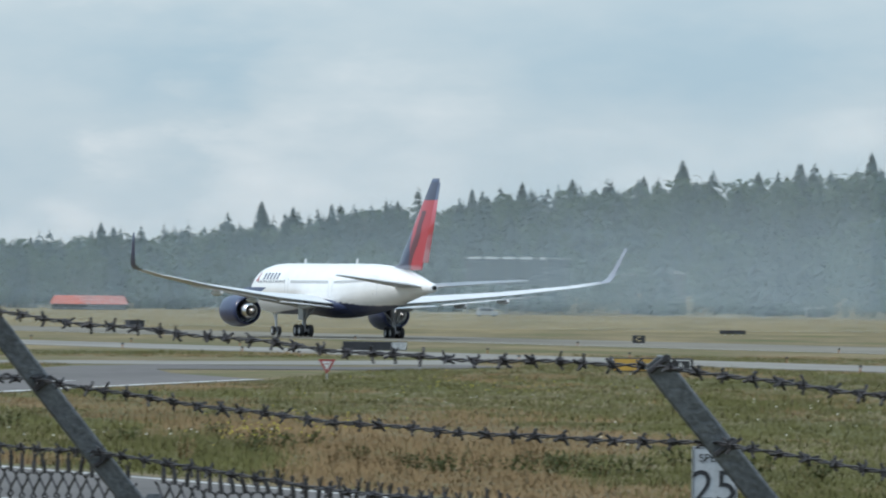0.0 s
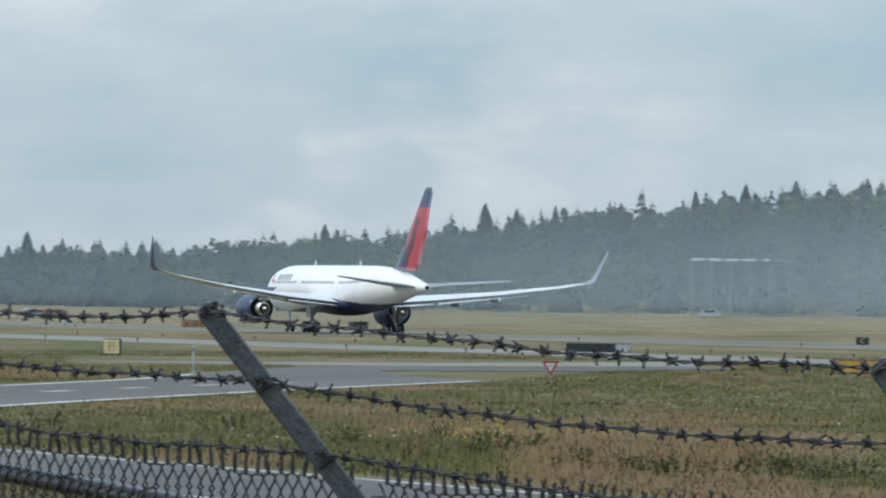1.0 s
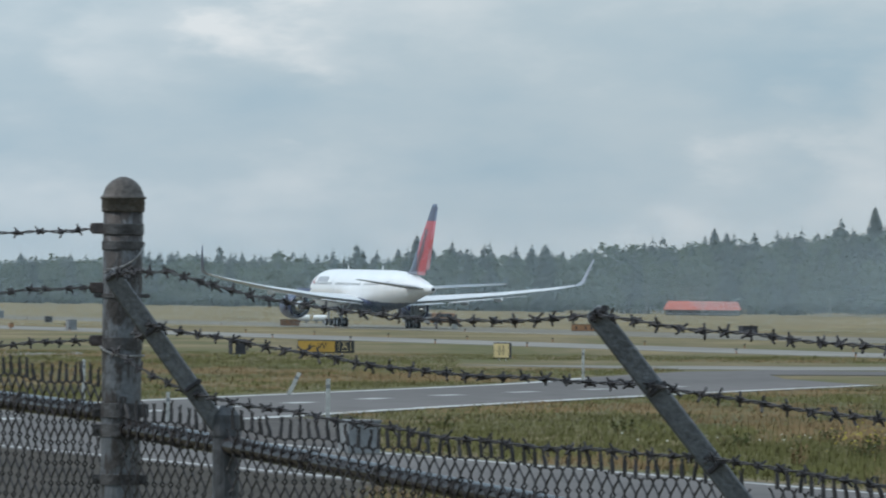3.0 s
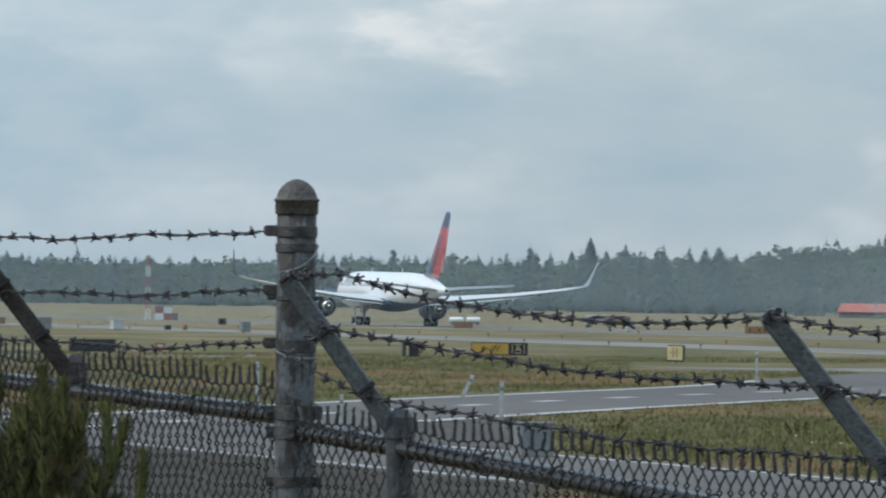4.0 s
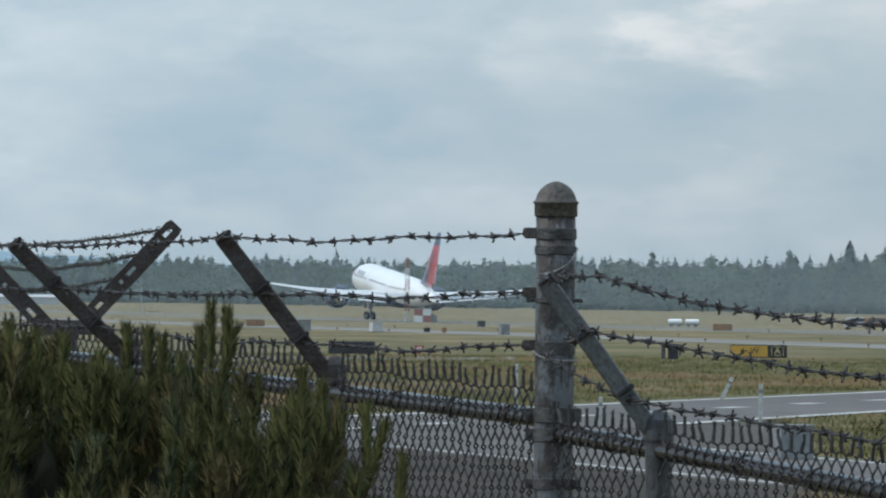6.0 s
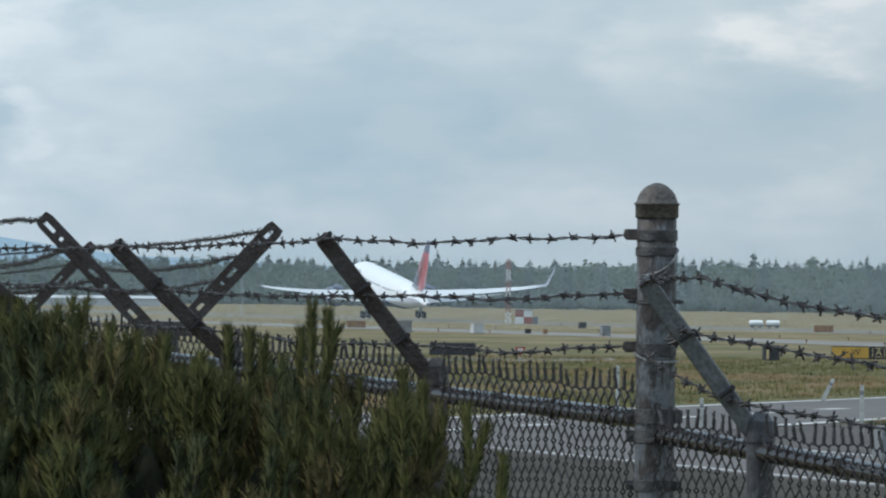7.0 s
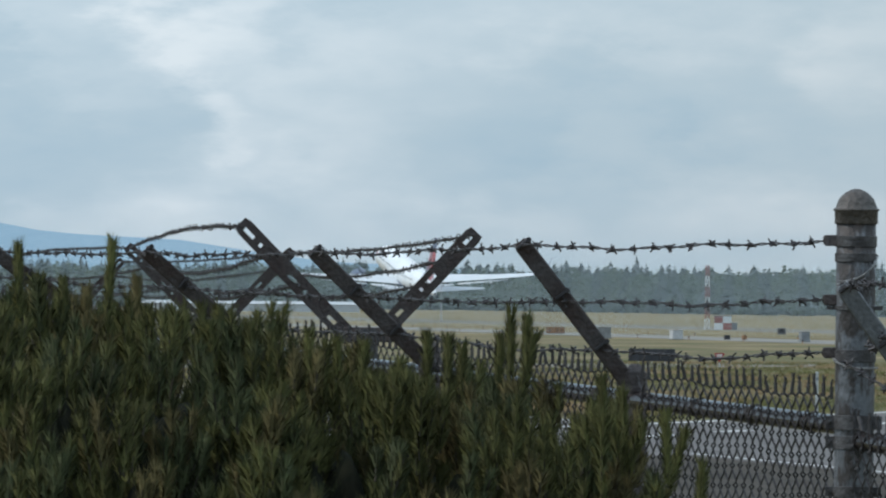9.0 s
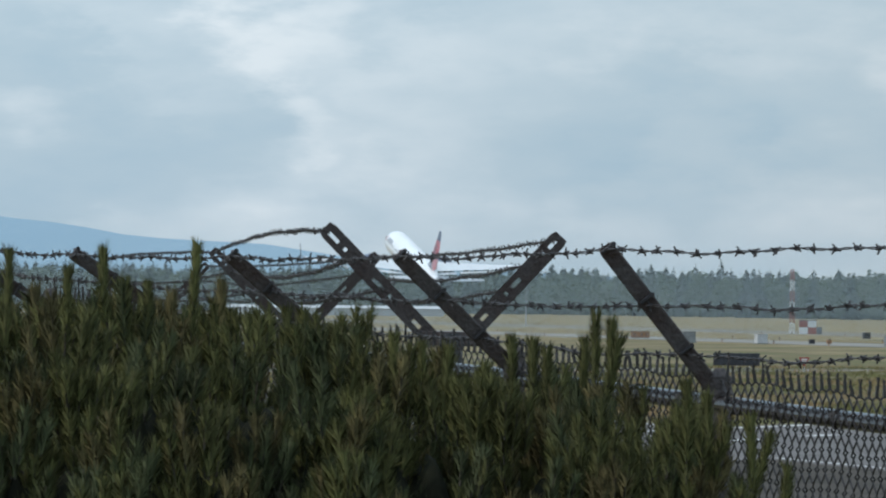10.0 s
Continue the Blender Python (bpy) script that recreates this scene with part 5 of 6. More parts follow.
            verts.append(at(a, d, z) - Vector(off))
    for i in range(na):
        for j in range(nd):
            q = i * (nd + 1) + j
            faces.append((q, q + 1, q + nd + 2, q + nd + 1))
    part("inner_shade_shell", mesh_of("inner_shade_shell", verts, faces, INNER, True), None, bush, "near-black inner shell, coloured as the shade inside the bush")


make_bush()


# ---- airfield signs and markers ----
YELLOW = material("faded_yellow_sign_face", (0.50, 0.30, 0.055), 0.5, vary=0.12, scale=1.5, fine=12, bump=0.0)
CREAM = material("pale_yellow_sign_face", (0.62, 0.50, 0.26), 0.5, vary=0.1, scale=1.5, fine=12, bump=0.0)
BLACK = material("black_sign_face", (0.025, 0.025, 0.028), 0.5, vary=0.2, scale=2, fine=15, bump=0.0)
SIGN_BACK = material("dark_sign_back", (0.030, 0.031, 0.038), 0.6, vary=0.35, scale=2.2, fine=16, bump=0.1)
SIGN_WHITE = material("white_sign_face", (0.70, 0.70, 0.68), 0.45, vary=0.06, scale=2, fine=15, bump=0.0)
ORANGE = material("orange_paint", (0.30, 0.155, 0.075), 0.5, vary=0.12, scale=1.5, fine=10, bump=0.0)
ROOF_RED = material("red_roof_sheet", (0.42, 0.12, 0.085), 0.6, vary=0.15, scale=0.4, fine=3, bump=0.1)
PLASTER = material("pale_plaster", (0.165, 0.165, 0.16), 0.85, vary=0.12, scale=0.4, fine=4, bump=0.1)
GREY_METAL = material("grey_painted_cabinet", (0.20, 0.21, 0.215), 0.55, vary=0.2, scale=2, fine=20, bump=0.1)
PLATE = material("dulled_white_sheet", (0.46, 0.47, 0.48), 0.5, vary=0.12, scale=3, fine=20, bump=0.0)
POST_WHITE = material("white_marker_plastic", (0.44, 0.44, 0.41), 0.5, vary=0.25, scale=3, fine=20, bump=0.0)
DARK_WALL = material("dark_cladding", (0.075, 0.08, 0.095), 0.7, vary=0.2, scale=0.3, fine=3, bump=0.1)


def lettering(text, size, mat, parent, place, name="lettering", label=""):
    """Letters of the built-in font as a mesh, upright and facing the near side."""
    cu = bpy.data.curves.new(name, "FONT")
    cu.body, cu.size, cu.extrude, cu.align_x, cu.align_y = text, size, 0.004, "CENTER", "CENTER"
    tmp = bpy.data.objects.new("tmp_text", cu)
    me = bpy.data.meshes.new_from_object(tmp)
    bpy.data.objects.remove(tmp)
    me.name = name
    me.materials.clear()
    me.materials.append(mat)
    ob = part(name, me, None, parent, label)
    ob.matrix_basis = Matrix.Translation(place) @ Matrix.Rotation(radians(90), 4, "X")
    return ob


def facing(az, extra=0.0):
    """The turn by which a thing at that bearing has its front, -y, towards the camera."""
    return az + extra


def panel_sign(az, d, wide, high, depth, label, panels, legs=2, lift=0.18, extra=0.0, group="airfield guidance signs", bolts=True):
    """A lit guidance sign: a housing on short legs with face panels (from, to as shares of the width, material)."""
    sign = thing("guidance_sign", at(az, d), label, "sign", group, turn=facing(az, extra))
    bm = bmesh.new()
    box(bm, (wide, depth, high - lift), (0, 0, lift + (high - lift) / 2), bevel=0.02)
    part("housing", bm, SIGN_BACK, sign)
    for i in range(legs):
        x = wide * (0.86 * (i + 0.5) / legs - 0.43)
        bm = bmesh.new()
        rod(bm, (x, 0, -0.15), (x, 0, lift + 0.02), 0.04, sides=8)
        part("leg", bm, STRUT, sign)
    for a, b, mat, word in panels:
        bm = bmesh.new()
        box(bm, ((b - a) * wide - 0.06, 0.012, high - lift - 0.12), ((a + b) / 2 * wide - wide / 2, -depth / 2 - 0.005, lift + (high - lift) / 2), bevel=0.003)
        part("face_panel", bm, mat, sign, word)
    if bolts:
        x = -wide / 2 + 0.25
        while x < wide / 2 - 0.1:
            bm = bmesh.new()
            rod(bm, (x, 0, high - 0.005), (x, 0, high + 0.05), 0.03, sides=6)
            part("lifting_eye", bm, SIGN_BACK, sign)
            x += 0.55
    return sign


F_Y = -0.19
s = panel_sign(5.10, 575, 3.98, 1.06, 0.34, "yellow-and-black airfield direction sign with letters", ((0, 0.665, YELLOW, "yellow panel"), (0.665, 1, BLACK, "black panel")), 3)
lettering("W", 0.62, BLACK, s, (-0.28, F_Y, 0.64), label="black letter W")
lettering("A", 0.62, CREAM, s, (1.32, F_Y, 0.64), label="pale letter A")
bm = bmesh.new()
box(bm, (0.48, 0.01, 0.07), (-0.98, F_Y, 0.64))
for sg in (-1, 1):
    box(bm, (0.28, 0.01, 0.07), (-1.14, F_Y, 0.64 + sg * 0.085), Matrix.Rotation(radians(-sg * 42), 4, "Y"))
part("arrow", bm, BLACK, s, "black arrow")
bm = bmesh.new()
for size, c in (((0.5, 0.01, 0.04), (0, 0, 0.3)), ((0.5, 0.01, 0.04), (0, 0, -0.3)), ((0.04, 0.01, 0.64), (0.26, 0, 0)), ((0.04, 0.01, 0.64), (-0.26, 0, 0))):
    box(bm, size, (1.32 + c[0] * 1.6, F_Y, 0.64 + c[2]))
part("border", bm, CREAM, s, "pale border round the letter")

s = panel_sign(3.865, 540, 1.12, 1.22, 0.4, "pale yellow airfield marker sign with black bars", ((0, 1, CREAM, "pale yellow panel"),), 2, extra=-20)
for x in (-0.14, 0.14):
    bm = bmesh.new()
    box(bm, (0.05, 0.01, 0.62), (x, -0.215, 0.7))
    part("bar", bm, BLACK, s)
for x in (-0.3, 0.3, 0.0):
    bm = bmesh.new()
    box(bm, (0.07, 0.01, 0.07), (x, -0.215, 0.7))
    part("dot", bm, BLACK, s)
panel_sign(5.72, 555, 1.1, 1.2, 0.45, "dark housing of an airfield sign seen from behind", ((0, 0.22, CREAM, "pale edge panel"),), 2, extra=35)
s = panel_sign(7.945, 572, 3.25, 1.04, 0.3, "dark back of an airfield sign", (), 3)
for k in range(6):
    bm = bmesh.new()
    box(bm, (0.04, 0.02, 0.75), (-1.35 + k * 0.54, -0.155, 0.6))
    part("rib", bm, BLACK, s)
s = panel_sign(0.47, 606, 4.75, 0.82, 0.34, "long black airfield sign with a striped end panel", ((0, 0.74, BLACK, "black panel"),), 4)
for k in range(7):
    bm = bmesh.new()
    box(bm, (0.09, 0.012, 0.55), (1.30 + k * 0.16, -0.178, 0.5), Matrix.Rotation(radians(8), 4, "Y"))
    part("stripe", bm, SIGN_WHITE, s, "white stripe")
s = panel_sign(-1.478, 458, 4.45, 0.95, 0.34, "yellow airfield sign with a black end panel", ((0, 0.68, YELLOW, "yellow panel"), (0.69, 1, BLACK, "black panel")), 3)
bm = bmesh.new()
for size, c in (((1.1, 0.01, 0.05), (1.53, -0.182, 0.84)), ((1.1, 0.01, 0.05), (1.53, -0.182, 0.30)), ((0.05, 0.01, 0.56), (1.0, -0.182, 0.57)), ((0.05, 0.01, 0.56), (2.06, -0.182, 0.57))):
    box(bm, size, c)
part("border", bm, SIGN_WHITE, s, "white border")
lettering("A", 0.42, SIGN_WHITE, s, (1.53, -0.182, 0.57), label="white letter A")
s = panel_sign(-1.374, 729, 1.15, 0.85, 0.3, "small black airfield sign with a pale letter C", ((0, 1, BLACK, "black panel"),), 2)
lettering("C", 0.6, CREAM, s, (0, -0.17, 0.52), label="pale letter C")
panel_sign(-2.03, 915, 2.9, 0.6, 0.4, "low dark airfield sign seen from behind", (), 3, bolts=False)
for az, d, wide in ((5.354, 1015, 2.4), (3.30, 945, 2.8), (8.62, 1010, 2.3)):
    s = panel_sign(az, d, wide, 0.98, 0.3, "orange airfield sign with unreadable dark marks", ((0, 1, ORANGE, "orange panel"),), 2, bolts=False)
    for x in (-0.3, 0.1, 0.32):
        bm = bmesh.new()
        box(bm, (0.07 * wide, 0.012, 0.36), (x * wide, -0.17, 0.58))
        part("mark", bm, BLACK, s, "dark bar for lettering")
# small housings in the dry grass beside the runway
for az, d, wide, high, mat, word in ((7.776, 922, 1.25, 1.0, PLATE, "white equipment box with a dark side"), (7.04, 1085, 0.9, 0.75, SIGN_BACK, "dark equipment box"), (6.88, 888, 1.0, 1.05, GREY_METAL, "grey equipment cabinet"),
                                     (8.29, 930, 1.6, 1.2, GREY_METAL, "grey equipment cabinet"), (7.42, 925, 0.6, 0.45, SIGN_BACK, "low dark equipment box"), (2.15, 955, 1.9, 0.85, SIGN_BACK, "low dark equipment box"), (7.3, 930, 0.5, 0.4, ORANGE, "small orange equipment box"), (4.2, 1000, 0.6, 0.9, POST_WHITE, "white equipment box"), (4.86, 225, 0.98, 0.88, GREY_METAL, "grey steel cabinet")):
    cab = thing("equipment_box", at(az, d), word + " in the grass", "equipment", turn=facing(az, 25))
    bm = bmesh.new()
    box(bm, (wide, wide * 0.7, high), (0, 0, high / 2 + 0.05), bevel=0.03)
    part("body", bm, mat, cab)
    bm = bmesh.new()
    box(bm, (wide * 1.06, wide * 0.76, 0.06), (0, 0, high + 0.07), bevel=0.01)
    part("lid", bm, mat, cab)
    # darker panel over most of the right side
    bm = bmesh.new()
    box(bm, (0.02, wide * 0.55, high * 0.8), (wide / 2 + 0.004, 0, high / 2 + 0.05))
    part("dark_side", bm, SIGN_BACK, cab, "dark panel on its right side")
    bm = bmesh.new()
    box(bm, (wide * 1.2, wide * 0.9, 0.1), (0, 0, 0.03), bevel=0.01)
    part("plinth", bm, CONCRETE, cab)


def yield_sign(az, d, side, top):
    sign = thing("yield_sign", at(az, d), "white triangular give-way sign with a red border on a post", "road sign", "give-way signs", turn=facing(az))
    h = side * 0.866

    def tri(bm, s, y, t):
        q = [(-s / 2, y, top - (side - s) * 0.289), (s / 2, y, top - (side - s) * 0.289), (0, y, top - (side - s) * 0.289 - s * 0.866)]
        f = [bm.verts.new(p) for p in q]
        g = [bm.verts.new((p[0], p[1] + t, p[2])) for p in q]
        bm.faces.new(f)
        bm.faces.new(g[::-1])
        for i in range(3):
            bm.faces.new((f[i], f[(i + 1) % 3], g[(i + 1) % 3], g[i]))

    bm = bmesh.new()
    tri(bm, side, -0.02, 0.02)
    plate = part("plate", bm, RED, sign, "red plate")
    bm = bmesh.new()
    tri(bm, side * 0.6, -0.026, 0.005)
    part("centre", bm, SIGN_WHITE, plate, "white centre")
    bm = bmesh.new()
    box(bm, (0.22 * side, 0.004, 0.05), (0, -0.031, top - 0.27 * side))
    part("word_bar", bm, RED, plate)
    bm = bmesh.new()
    rod(bm, (0, 0.03, -0.3), (0, 0.03, top - 0.05), 0.03, sides=8)
    part("post", bm, STRUT, sign)


yield_sign(0.803, 416, 0.86, 1.05)
yield_sign(7.472, 540, 0.72, 1.0)


def speed_sign():
    d, az = 110.0, -1.914
    sign = thing("speed_sign", at(az, d), "white rectangular speed sign with black figures on a steel post", "road sign", turn=facing(az))
    w, h, top = 0.61, 0.92, 2.47
    bm = bmesh.new()
    box(bm, (w, 0.006, h), (0, 0, top - h / 2))
    plate = part("plate", bm, PLATE, sign, "white plate")
    bm = bmesh.new()
    for size, c in (((w - 0.04, 0.004, 0.014), (0, -0.005, top - 0.022)), ((w - 0.04, 0.004, 0.014), (0, -0.005, top - h + 0.022)), ((0.014, 0.004, h - 0.05), (w / 2 - 0.022, -0.005, top - h / 2)), ((0.014, 0.004, h - 0.05), (-w / 2 + 0.022, -0.005, top - h / 2))):
        box(bm, size, c)
    part("border", bm, BLACK, plate, "black border")
    lettering("SPEED", 0.155, BLACK, plate, (0, -0.008, top - 0.16), label="black word SPEED")
    lettering("25", 0.62, BLACK, plate, (0, -0.008, top - 0.56), label="black figures 25")
    bm = bmesh.new()
    rod(bm, (0, 0.03, -0.4), (0, 0.03, top), 0.03, sides=10)
    part("post", bm, STRUT, sign)


speed_sign()


def marker_post(az, d, high, wide, lean=0.0, label="white plastic marker post beside the taxiway"):
    post = thing("marker_post", at(az, d), label, "marker", "marker posts", turn=facing(az))
    bm = bmesh.new()
    box(bm, (wide, wide * 0.3, high), (0, 0, high / 2 - 0.05), bevel=0.01)
    bmesh.ops.transform(bm, matrix=Matrix.Rotation(radians(lean), 4, "Y"), verts=bm.verts)
    part("stake", bm, POST_WHITE, post)
    bm = bmesh.new()
    box(bm, (wide * 1.04, wide * 0.34, 0.12), (0, 0, high - 0.3))
    bmesh.ops.transform(bm, matrix=Matrix.Rotation(radians(lean), 4, "Y"), verts=bm.verts)
    part("reflector", bm, GREY_METAL, post)


marker_post(5.082, 262, 1.75, 0.13)
marker_post(5.36, 352, 1.15, 0.17, 26, "white marker post knocked askew beside the taxiway")
marker_post(6.79, 290, 2.05, 0.11)
marker_post(3.30, 415, 1.75, 0.12)
marker_post(6.2, 268, 1.2, 0.12)
# taxiway edge lights: small stubs along the paved edges
light_proto = thing("edge_light", at(1.0, 560), "small taxiway edge light on a short stem", "light", "taxiway edge lights")
bm = bmesh.new()
rod(bm, (0, 0, -0.05), (0, 0, 0.3), 0.05, sides=8)
part("stem", bm, ORANGE, light_proto)
bm = bmesh.new()
bmesh.ops.create_uvsphere(bm, u_segments=8, v_segments=6, radius=0.09)
bmesh.ops.translate(bm, vec=(0, 0, 0.36), verts=bm.verts)
part("lens", bm, BLACK, light_proto, "dark lens")
for p, step in ((182.5, 30), (201.5, 30), (241.5, 60)):
    for sdist in range(420, 1250, step):
        copy_thing(light_proto, Matrix.Translation(along(p, sdist, HEADING)))


# ---- mast and huts at the far side ----
def mast():
    tower = thing("approach_mast", at(7.56, 1242), "red-and-white lattice mast beside the runway", "mast", turn=facing(7.56))
    high, w = 9.7, 0.67
    for k in range(6):
        z0, z1 = high * k / 6, high * (k + 1) / 6
        w0, w1 = w * (1 - 0.05 * k), w * (1 - 0.05 * (k + 1))
        c0 = [(-w0 / 2, -w0 / 2), (w0 / 2, -w0 / 2), (w0 / 2, w0 / 2), (-w0 / 2, w0 / 2)]
        c1 = [(-w1 / 2, -w1 / 2), (w1 / 2, -w1 / 2), (w1 / 2, w1 / 2), (-w1 / 2, w1 / 2)]
        mat = MAST_RED if k % 2 else SIGN_WHITE
        for i in range(4):
            j = (i + 1) % 4
            for name, a, c, r in (("upright", (*c0[i], z0), (*c1[i], z1), 0.07), ("brace", (*c0[i], z0), (*c1[j], z1), 0.045), ("brace", (*c0[j], z0), (*c1[i], z1), 0.045), ("crossbar", (*c1[i], z1), (*c1[j], z1), 0.045)):
                bm = bmesh.new()
                rod(bm, a, c, r, sides=6)
                part(name, bm, mat, tower)
    hut = thing("chequered_hut", at(7.45, 1237), "small equipment hut painted in red and white squares", "hut", turn=facing(7.45))
    for i in range(2):
        for j in range(2):
            bm = bmesh.new()
            box(bm, (1.28, 1.9, 1.0), (-0.65 + 1.3 * i, 0, 0.52 + 1.02 * j), bevel=0.02)
            part("panel", bm, MAST_RED if (i + j) % 2 else SIGN_WHITE, hut, "red square" if (i + j) % 2 else "white square")
    bm = bmesh.new()
    box(bm, (2.8, 2.1, 0.12), (0, 0, 2.1), bevel=0.02)
    part("roof", bm, GREY_METAL, hut)
    bm = bmesh.new()
    box(bm, (0.8, 1.2, 1.1), (1.75, 0, 0.55), bevel=0.03)
    part("side_cabinet", bm, GREY_METAL, hut, "grey cabinet at its side")


MAST_RED = material("mast_red_paint", (0.32, 0.135, 0.115), 0.6, vary=0.12, scale=1.0, fine=8, bump=0.0)
mast()


def far_house(az, d, wide, deep, high, roof, label, wall_mat, roof_mat, turn=0.0, windows=4):
    p = at(az, d)
    p.z = height(p.x, p.y) - 0.1
    house = thing("house", p, label, "building", turn=facing(az, turn))
    bm = bmesh.new()
    box(bm, (wide, deep, high), (0, 0, high / 2))
    part("wall", bm, wall_mat, house)
    bm = bmesh.new()
    e = 0.5
    q = [(-wide / 2 - e, -deep / 2 - e, high), (wide / 2 + e, -deep / 2 - e, high), (wide / 2 + e, deep / 2 + e, high), (-wide / 2 - e, deep / 2 + e, high), (-wide / 2 + e, 0, high + roof), (wide / 2 - e, 0, high + roof)]
    vs = [bm.verts.new(c) for c in q]
    for f in ((0, 1, 5, 4), (1, 2, 5), (2, 3, 4, 5), (3, 0, 4), (3, 2, 1, 0)):
        bm.faces.new([vs[i] for i in f])
    part("roof", bm, roof_mat, house)
    for k in range(windows):
        bm = bmesh.new()
        x = wide * ((k + 0.5) / windows - 0.5)
        box(bm, (wide / windows * 0.42, 0.12, high * 0.34), (x, -deep / 2 - 0.03, high * 0.55))
        w = part("window", bm, GLASS_DARK, house)
        bm = bmesh.new()
        box(bm, (wide / windows * 0.5, 0.16, 0.12), (x, -deep / 2 - 0.05, high * 0.35))
        part("sill", bm, SIGN_WHITE, w)


far_house(2.47, 1795, 16.2, 7, 1.3, 1.9, "long low building with a red roof beside the field", PLASTER, ROOF_RED, windows=8)
far_house(-1.60, 1697, 4.6, 5, 8.6, 0.7, "pale house among the trees at the foot of the hill", PLASTER, PLASTER, 20, 0)
far_house(-1.30, 1710, 2.8, 4, 8.3, 0.5, "pale house among the trees at the foot of the hill", PLASTER, PLASTER, -15, 0)
far_house(-2.95, 1850, 9.0, 6, 3.2, 2.0, "pale house high among the trees of the hill", PLASTER, GREY_METAL, 10, 3)
far_house(-2.62, 1628, 4.4, 4, 2.0, 0.7, "low pale shed at the edge of the field", PLASTER, PLASTER, 5, 0)


def hangar():
    """A long dark building with pale columns and a bright roof edge before the woods."""
    az, d = -0.52, 1720.0
    p = at(az, d)
    p.z = height(p.x, p.y) - 0.2
    base = 6.8 - p.z
    hall = thing("hangar", p, "long dark open-fronted hall with pale columns before the woods", "building", turn=facing(az))
    bm = bmesh.new()
    box(bm, (22, 9, 5.4), (0, 5, base + 2.1))
    part("wall", bm, DARK_WALL, hall)
    bm = bmesh.new()
    box(bm, (23, 12, 0.35), (0, 3.5, base + 5.0))
    part("roof", bm, GREY_METAL, hall)
    for k in range(5):
        bm = bmesh.new()
        box(bm, (2.6 if k < 4 else 1.2, 0.4, 0.5), (-9.0 + k * 3.6, -2.6, base + 5.05), bevel=0.05)
        part("roof_edge", bm, SIGN_WHITE, hall, "bright edge sheet of the roof")
    for k in range(6):
        bm = bmesh.new()
        x = -10.4 + k * 4.1
        box(bm, (0.4, 0.4, base + 5.0), (x, -2.0, (base + 5.0) / 2))
        part("column", bm, GREY_METAL, hall)
    for k in range(5):
        bm = bmesh.new()
        box(bm, (2.9, 0.3, 3.4), (-8.3 + k * 4.1, 0.38, base + 1.9))
        part("gate", bm, DARK_WALL, hall)


hangar()
far_house(10.75, 2350, 62, 12, 2.2, 0.8, "long pale low building beyond the airfield", PLATE, PLATE, 0, 0)


# ---- vehicles far off ----
def far_vehicle(az, d, kind, label, mat):
    car = thing("tank_truck" if kind == "tank" else "van", at(az, d), label, "vehicle", turn=facing(az, 90))
    if kind == "tank":
        for c in (-1.2, 1.2):
            bm = bmesh.new()
            rod(bm, (0, c - 0.85, 0.78), (0, c + 0.85, 0.78), 0.36, sides=18)
            tank = part("tank", bm, mat, car)
            for y in (-0.85, 0.85):
                bm = bmesh.new()
                bmesh.ops.create_uvsphere(bm, u_segments=14, v_segments=8, radius=1.0)
                bmesh.ops.transform(bm, matrix=Matrix.Translation((0, c + y, 0.78)) @ Matrix.Diagonal((0.36, 0.12, 0.36, 1)), verts=bm.verts)
                part("tank_end", bm, mat, tank, smooth=True)
        bm = bmesh.new()
        box(bm, (0.7, 4.3, 0.14), (0, 0, 0.38), bevel=0.02)
        part("frame", bm, GREY_METAL, car)
    else:
        bm = bmesh.new()
        box(bm, (1.7, 3.2, 1.05), (0, 0.2, 1.15), bevel=0.12)
        box(bm, (1.7, 4.3, 0.6), (0, 0, 0.62), bevel=0.1)
        part("body", bm, mat, car)
        for sx in (-1, 1):
            bm = bmesh.new()
            box(bm, (0.03, 2.2, 0.45), (sx * 0.852, 0.1, 1.33))
            part("side_window", bm, GLASS_DARK, car)
    for x in (-0.7, 0.7):
        for y in ((-1.7, -0.7, 0.7, 1.7) if kind == "tank" else (-1.35, 1.35)):
            w = part("wheel", wheel_mesh(), None, car)
            w.location, w.scale = (x * (0.5 if kind == "tank" else 1), y, 0.22 if kind == "tank" else 0.32), (0.38 if kind == "tank" else 0.55,) * 3
    return car


tanker = far_vehicle(5.12, 1150, "tank", "white tank truck rolling slowly beyond the runway", WHITE)
moving_van = far_vehicle(4.7, 1135, "van", "white van driving along beyond the runway", PLATE)
far_vehicle(4.40, 1130, "van", "white van parked beside the runway", PLATE)
far_vehicle(4.27, 1128, "van", "orange van parked beside the runway", ORANGE)
far_vehicle(-0.31, 1560, "van", "white van below the hill", PLATE)

# row of white posts along the edge of the field
proto = thing("boundary_post", at(3.1, 1870), "short white boundary post at the edge of the field", "post", "boundary posts")
bm = bmesh.new()
box(bm, (0.28, 0.28, 0.95), (0, 0, 0.45), bevel=0.04)
part("stake", bm, POST_WHITE, proto)
bm = bmesh.new()
box(bm, (0.34, 0.34, 0.08), (0, 0, 0.95), bevel=0.02)
part("cap", bm, POST_WHITE, proto)
rr = random.Random(3)
for k in range(1, 44):
    copy_thing(proto, Matrix.Translation(at(3.1 - k * 0.044 + rr.uniform(-0.006, 0.006), 1870)))
